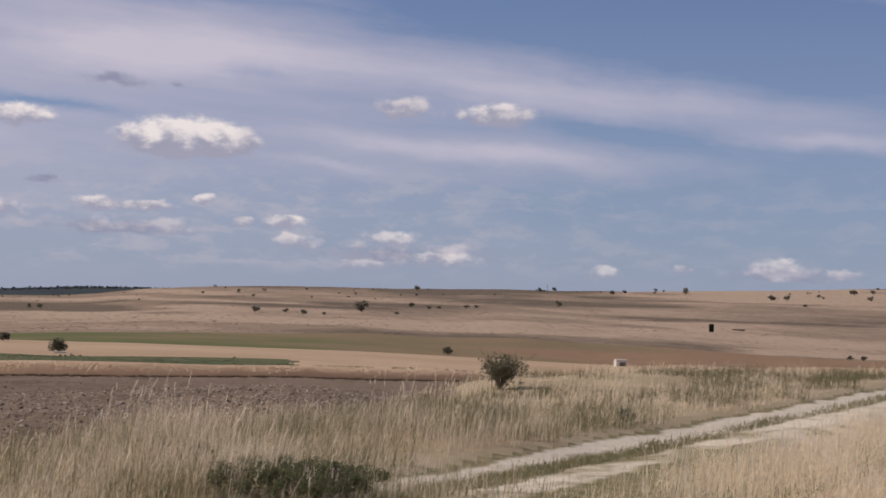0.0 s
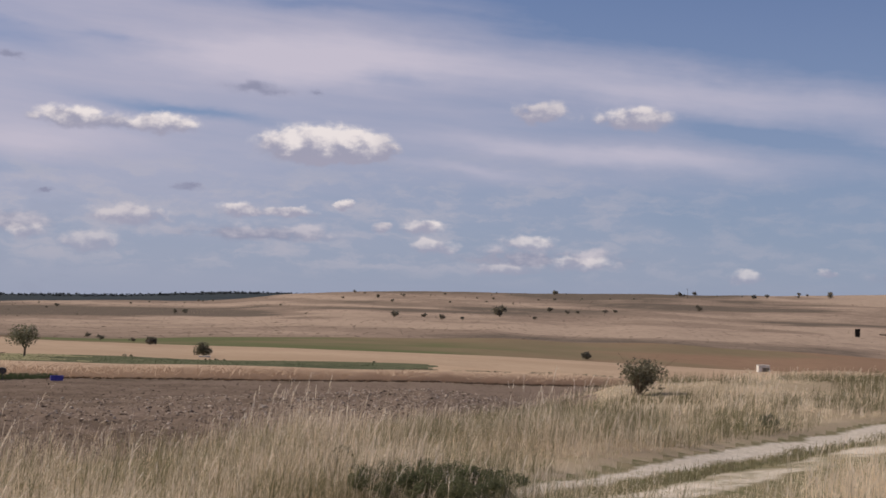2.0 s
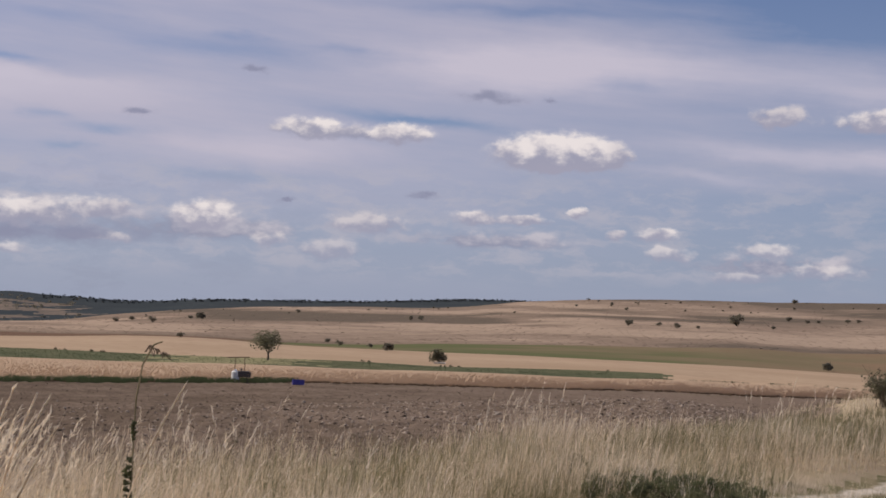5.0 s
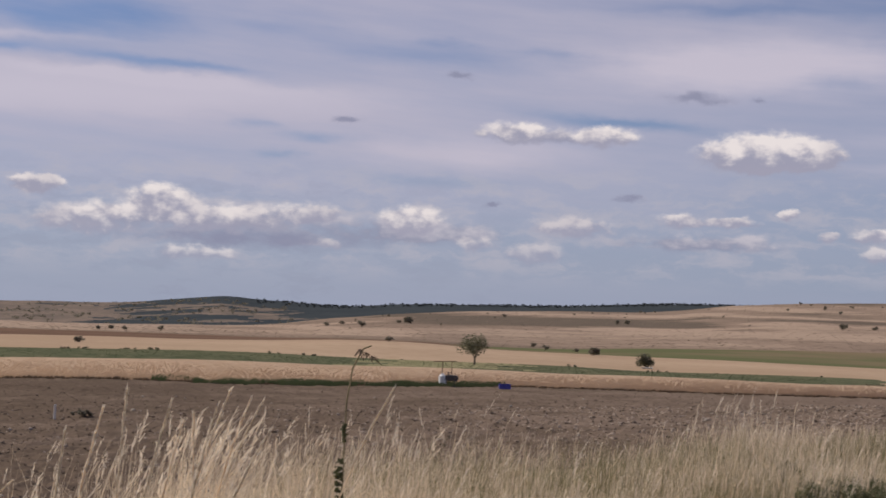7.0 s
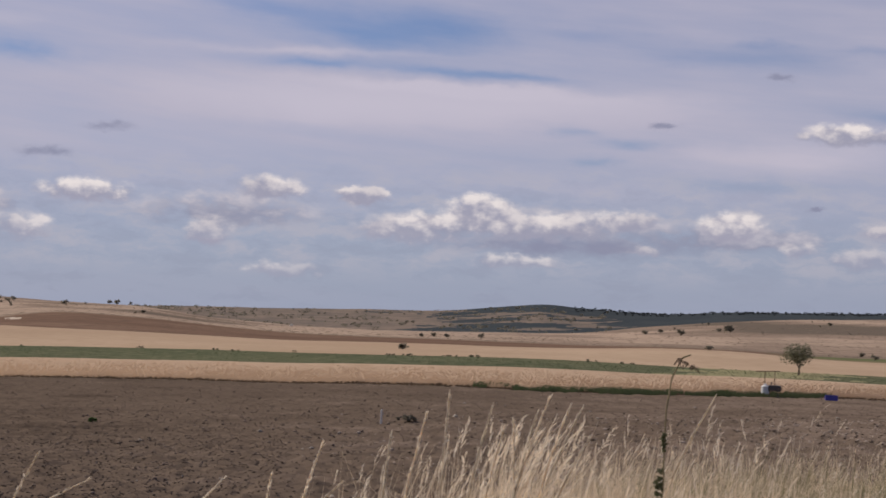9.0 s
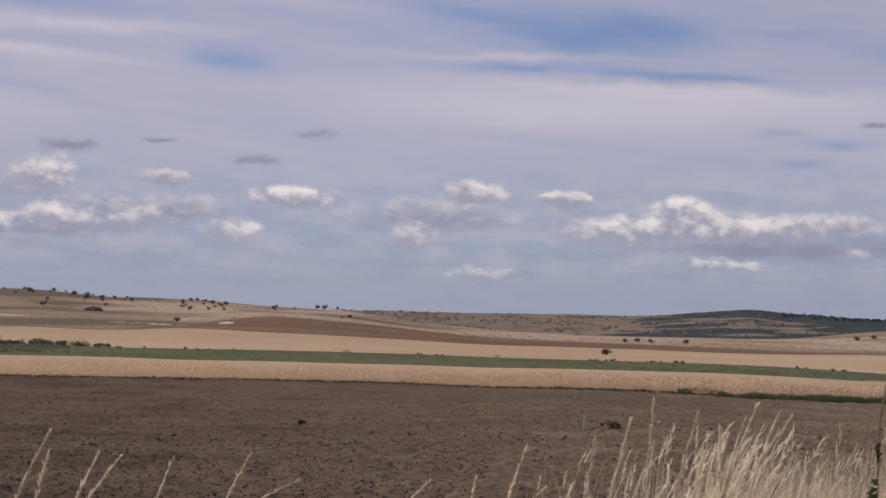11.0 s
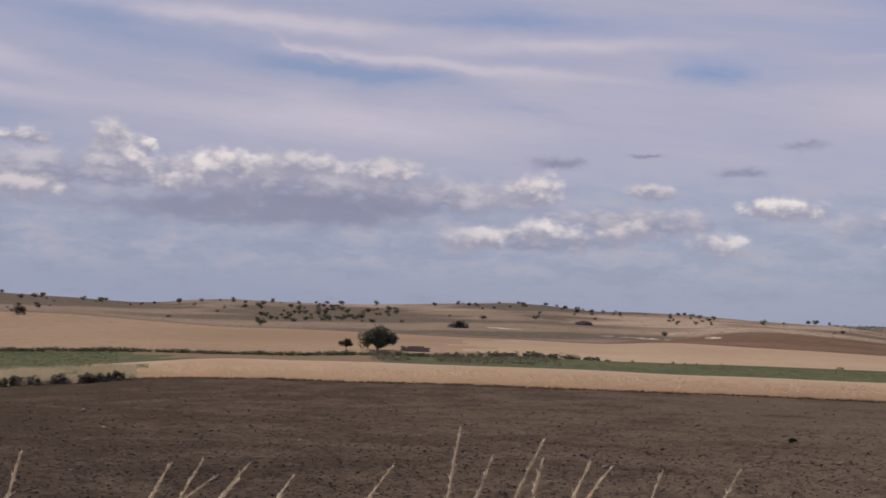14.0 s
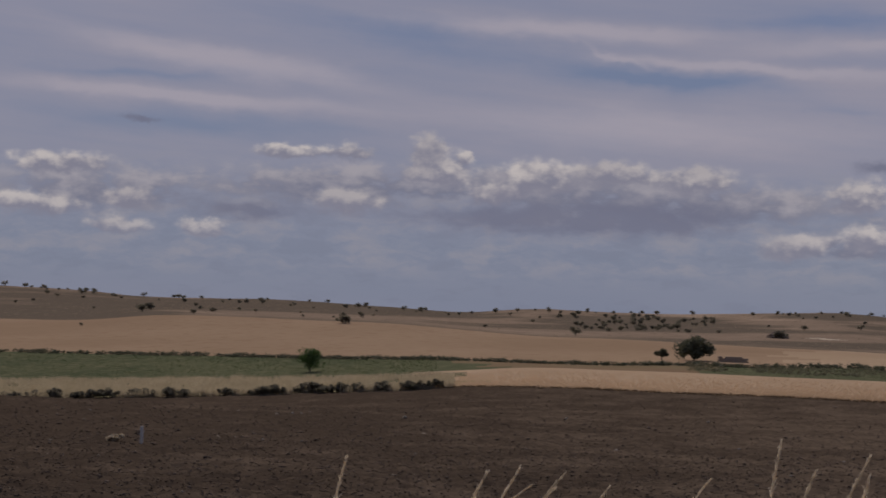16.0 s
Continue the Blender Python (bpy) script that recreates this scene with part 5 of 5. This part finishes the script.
# ---- standing crop, meadow and hedges ----
def rows_of(name, n, a0, a1, d0, d1, tall0, tall1, width, material, label, category, seed, bias=1.0, gaps=-2.0):
    g = np.random.default_rng(seed)
    az = g.uniform(a0, a1, n)
    f = g.uniform(0, 1, n) ** bias
    d = d0 + (d1 - d0) * f
    r = reach(d, az)
    x, y = -np.sin(np.radians(az)) * r, np.cos(np.radians(az)) * r
    base = np.column_stack([x, y, height(x, y) - .03])
    keep = fbm(az * .9, d * .3, seed + 3, 3) > gaps
    az, f, d, base, n = az[keep], f[keep], d[keep], base[keep], int(keep.sum())
    t = (tall0 + (tall1 - tall0) * f) * g.uniform(.6, 1.25, n) * (1 + .3 * fbm(az * 1.5, d * .2, seed, 3))
    top = base + np.column_stack([g.normal(.08, .1, n) * t, g.normal(.06, .1, n) * t, t])
    s = np.radians(az)
    side = np.column_stack([np.cos(s), np.sin(s), g.normal(0, .1, n)])
    ob = part(name, mesh_of(name, *strips(base, top, (top - base) * (.1, .1, 0), np.full(n, width) * g.uniform(.6, 1.5, n), 3, side, .9, seed)), material)
    return tagged(ob, label, category, kind="stuff")


rows_of("standing_straw", 70000, -5, 77, 105.2, 129.5, .34, .07, .05, STRAW_BLADE, "standing dry straw-coloured crop in a long strip", "crop", 101, 1.6)
rows_of("meadow_grass", 7000, 8, 66, 130.5, 157.5, .08, .10, .10, GREEN_BLADE, "green grass in a long narrow meadow", "grass", 102)
rows_of("ditch_grass", 6000, 20.5, 34.5, 103.8, 106.5, .30, .34, .10, GREEN_BLADE, "dark green grass along the ploughed field's edge", "grass", 103, 1.0, -.15)
rows_of("edge_weeds", 6500, -5, 77, 104.2, 105.5, .10, .17, .16, surface("brown_weed", [(.15, .105, .07), (.21, .15, .10), (.11, .08, .055)], .2, 8, .9, vary=.3, translucent=.3), "brown weeds along the ploughed field's edge", "grass", 104)
rows_of("margin_grass", 30000, 75.3, 97, 103.9, 122, .70, .55, .08, surface("margin_blade", [(.36, .295, .205), (.45, .37, .265), (.26, .22, .145)], .3, 8, .9, vary=.3, translucent=.45), "tall pale dry grass on an overgrown field margin", "grass", 105, 1.3, -.22)
rows_of("green_crop", 9000, 76, 97, 123, 157, .08, .10, .2, GREEN_BLADE, "low green crop behind the field margin", "crop", 106)


def hedge(name, n, a0, a1, d0, d1, size, leaves, leaf, label, seed, gaps=-.1, mat=LEAF_DARK):
    g = np.random.default_rng(seed)
    az, d = g.uniform(a0, a1, n), g.uniform(d0, d1, n)
    keep = fbm(az * 1.3, az * 0 + seed, seed, 3) > gaps
    az, d = az[keep], d[keep]
    r = reach(d, az)
    x, y = -np.sin(np.radians(az)) * r, np.cos(np.radians(az)) * r
    rad = g.uniform(.5, 1.2, len(az)) * size * (1 + .5 * fbm(az * 2, az * 0, seed + 1, 2))
    c = np.column_stack([x, y, height(x, y) + rad * .5])
    return tagged(part(name, mesh_of(name, *leaf_cloud(c, rad, leaf, leaves, seed, .75)), mat), label, "hedge", kind="stuff")


hedge("field_hedge", 1600, 57, 97, 156.5, 159.5, .36, 26000, .11, "low dark hedge along the green crop's far edge", 111, -.6)
hedge("meadow_hedge", 300, 8, 57, 156.5, 158.5, .17, 1500, .08, "low dull weeds along the meadow's far edge", 112, .2, LEAF_OLIVE)
hedge("strip_hedge", 260, -5, 9, 129.5, 131, .12, 1400, .06, "thin line of weeds between two straw strips", 113, -.2, LEAF_OLIVE)
hedge("reed_bank", 420, 58.5, 66, 137, 157, .30, 6000, .075, "dull green reeds and shrubs along a ditch", 114, -.3, LEAF_OLIVE)
# dark shrubs at the foot of the overgrown margin
margin = tree("margin_bush", "dark thorny bush at the foot of the field margin", "bush", 3.0, .95, .03, HAZED_LEAF, .08, 1700, 121, 16, "margin bushes")
for i in range(70):
    az = 76.1 + i * .29 + gen.normal(0, .3)
    r = float(reach(104.0 + gen.uniform(0, 1.5), az))
    x, y = -math.sin(radians(az)) * r, math.cos(radians(az)) * r
    z = float(height(np.array([x]), np.array([y]))[0])
    k = gen.uniform(.35, 1.05)
    if i == 0:
        margin.location, margin.scale = (x, y, z), (k, k, k)
    else:
        ob = copy_thing(margin, pose(x, y, z, 0, 0, gen.uniform(0, 360)))
        ob.scale = (k * 1.1, k * 1.1, k * gen.uniform(.7, 1.1))

# dry tufts that roughen the hills
rows_of("hill_tufts", 9000, -20, 97, 385, 1295, .10, .24, 2.0, surface("hill_tuft", [(.29, .225, .17), (.36, .28, .21), (.21, .175, .125)], .01, 12, .9, vary=.25, translucent=.5), "dry tufts dotted over the hills", "grass", 131, 1.3)
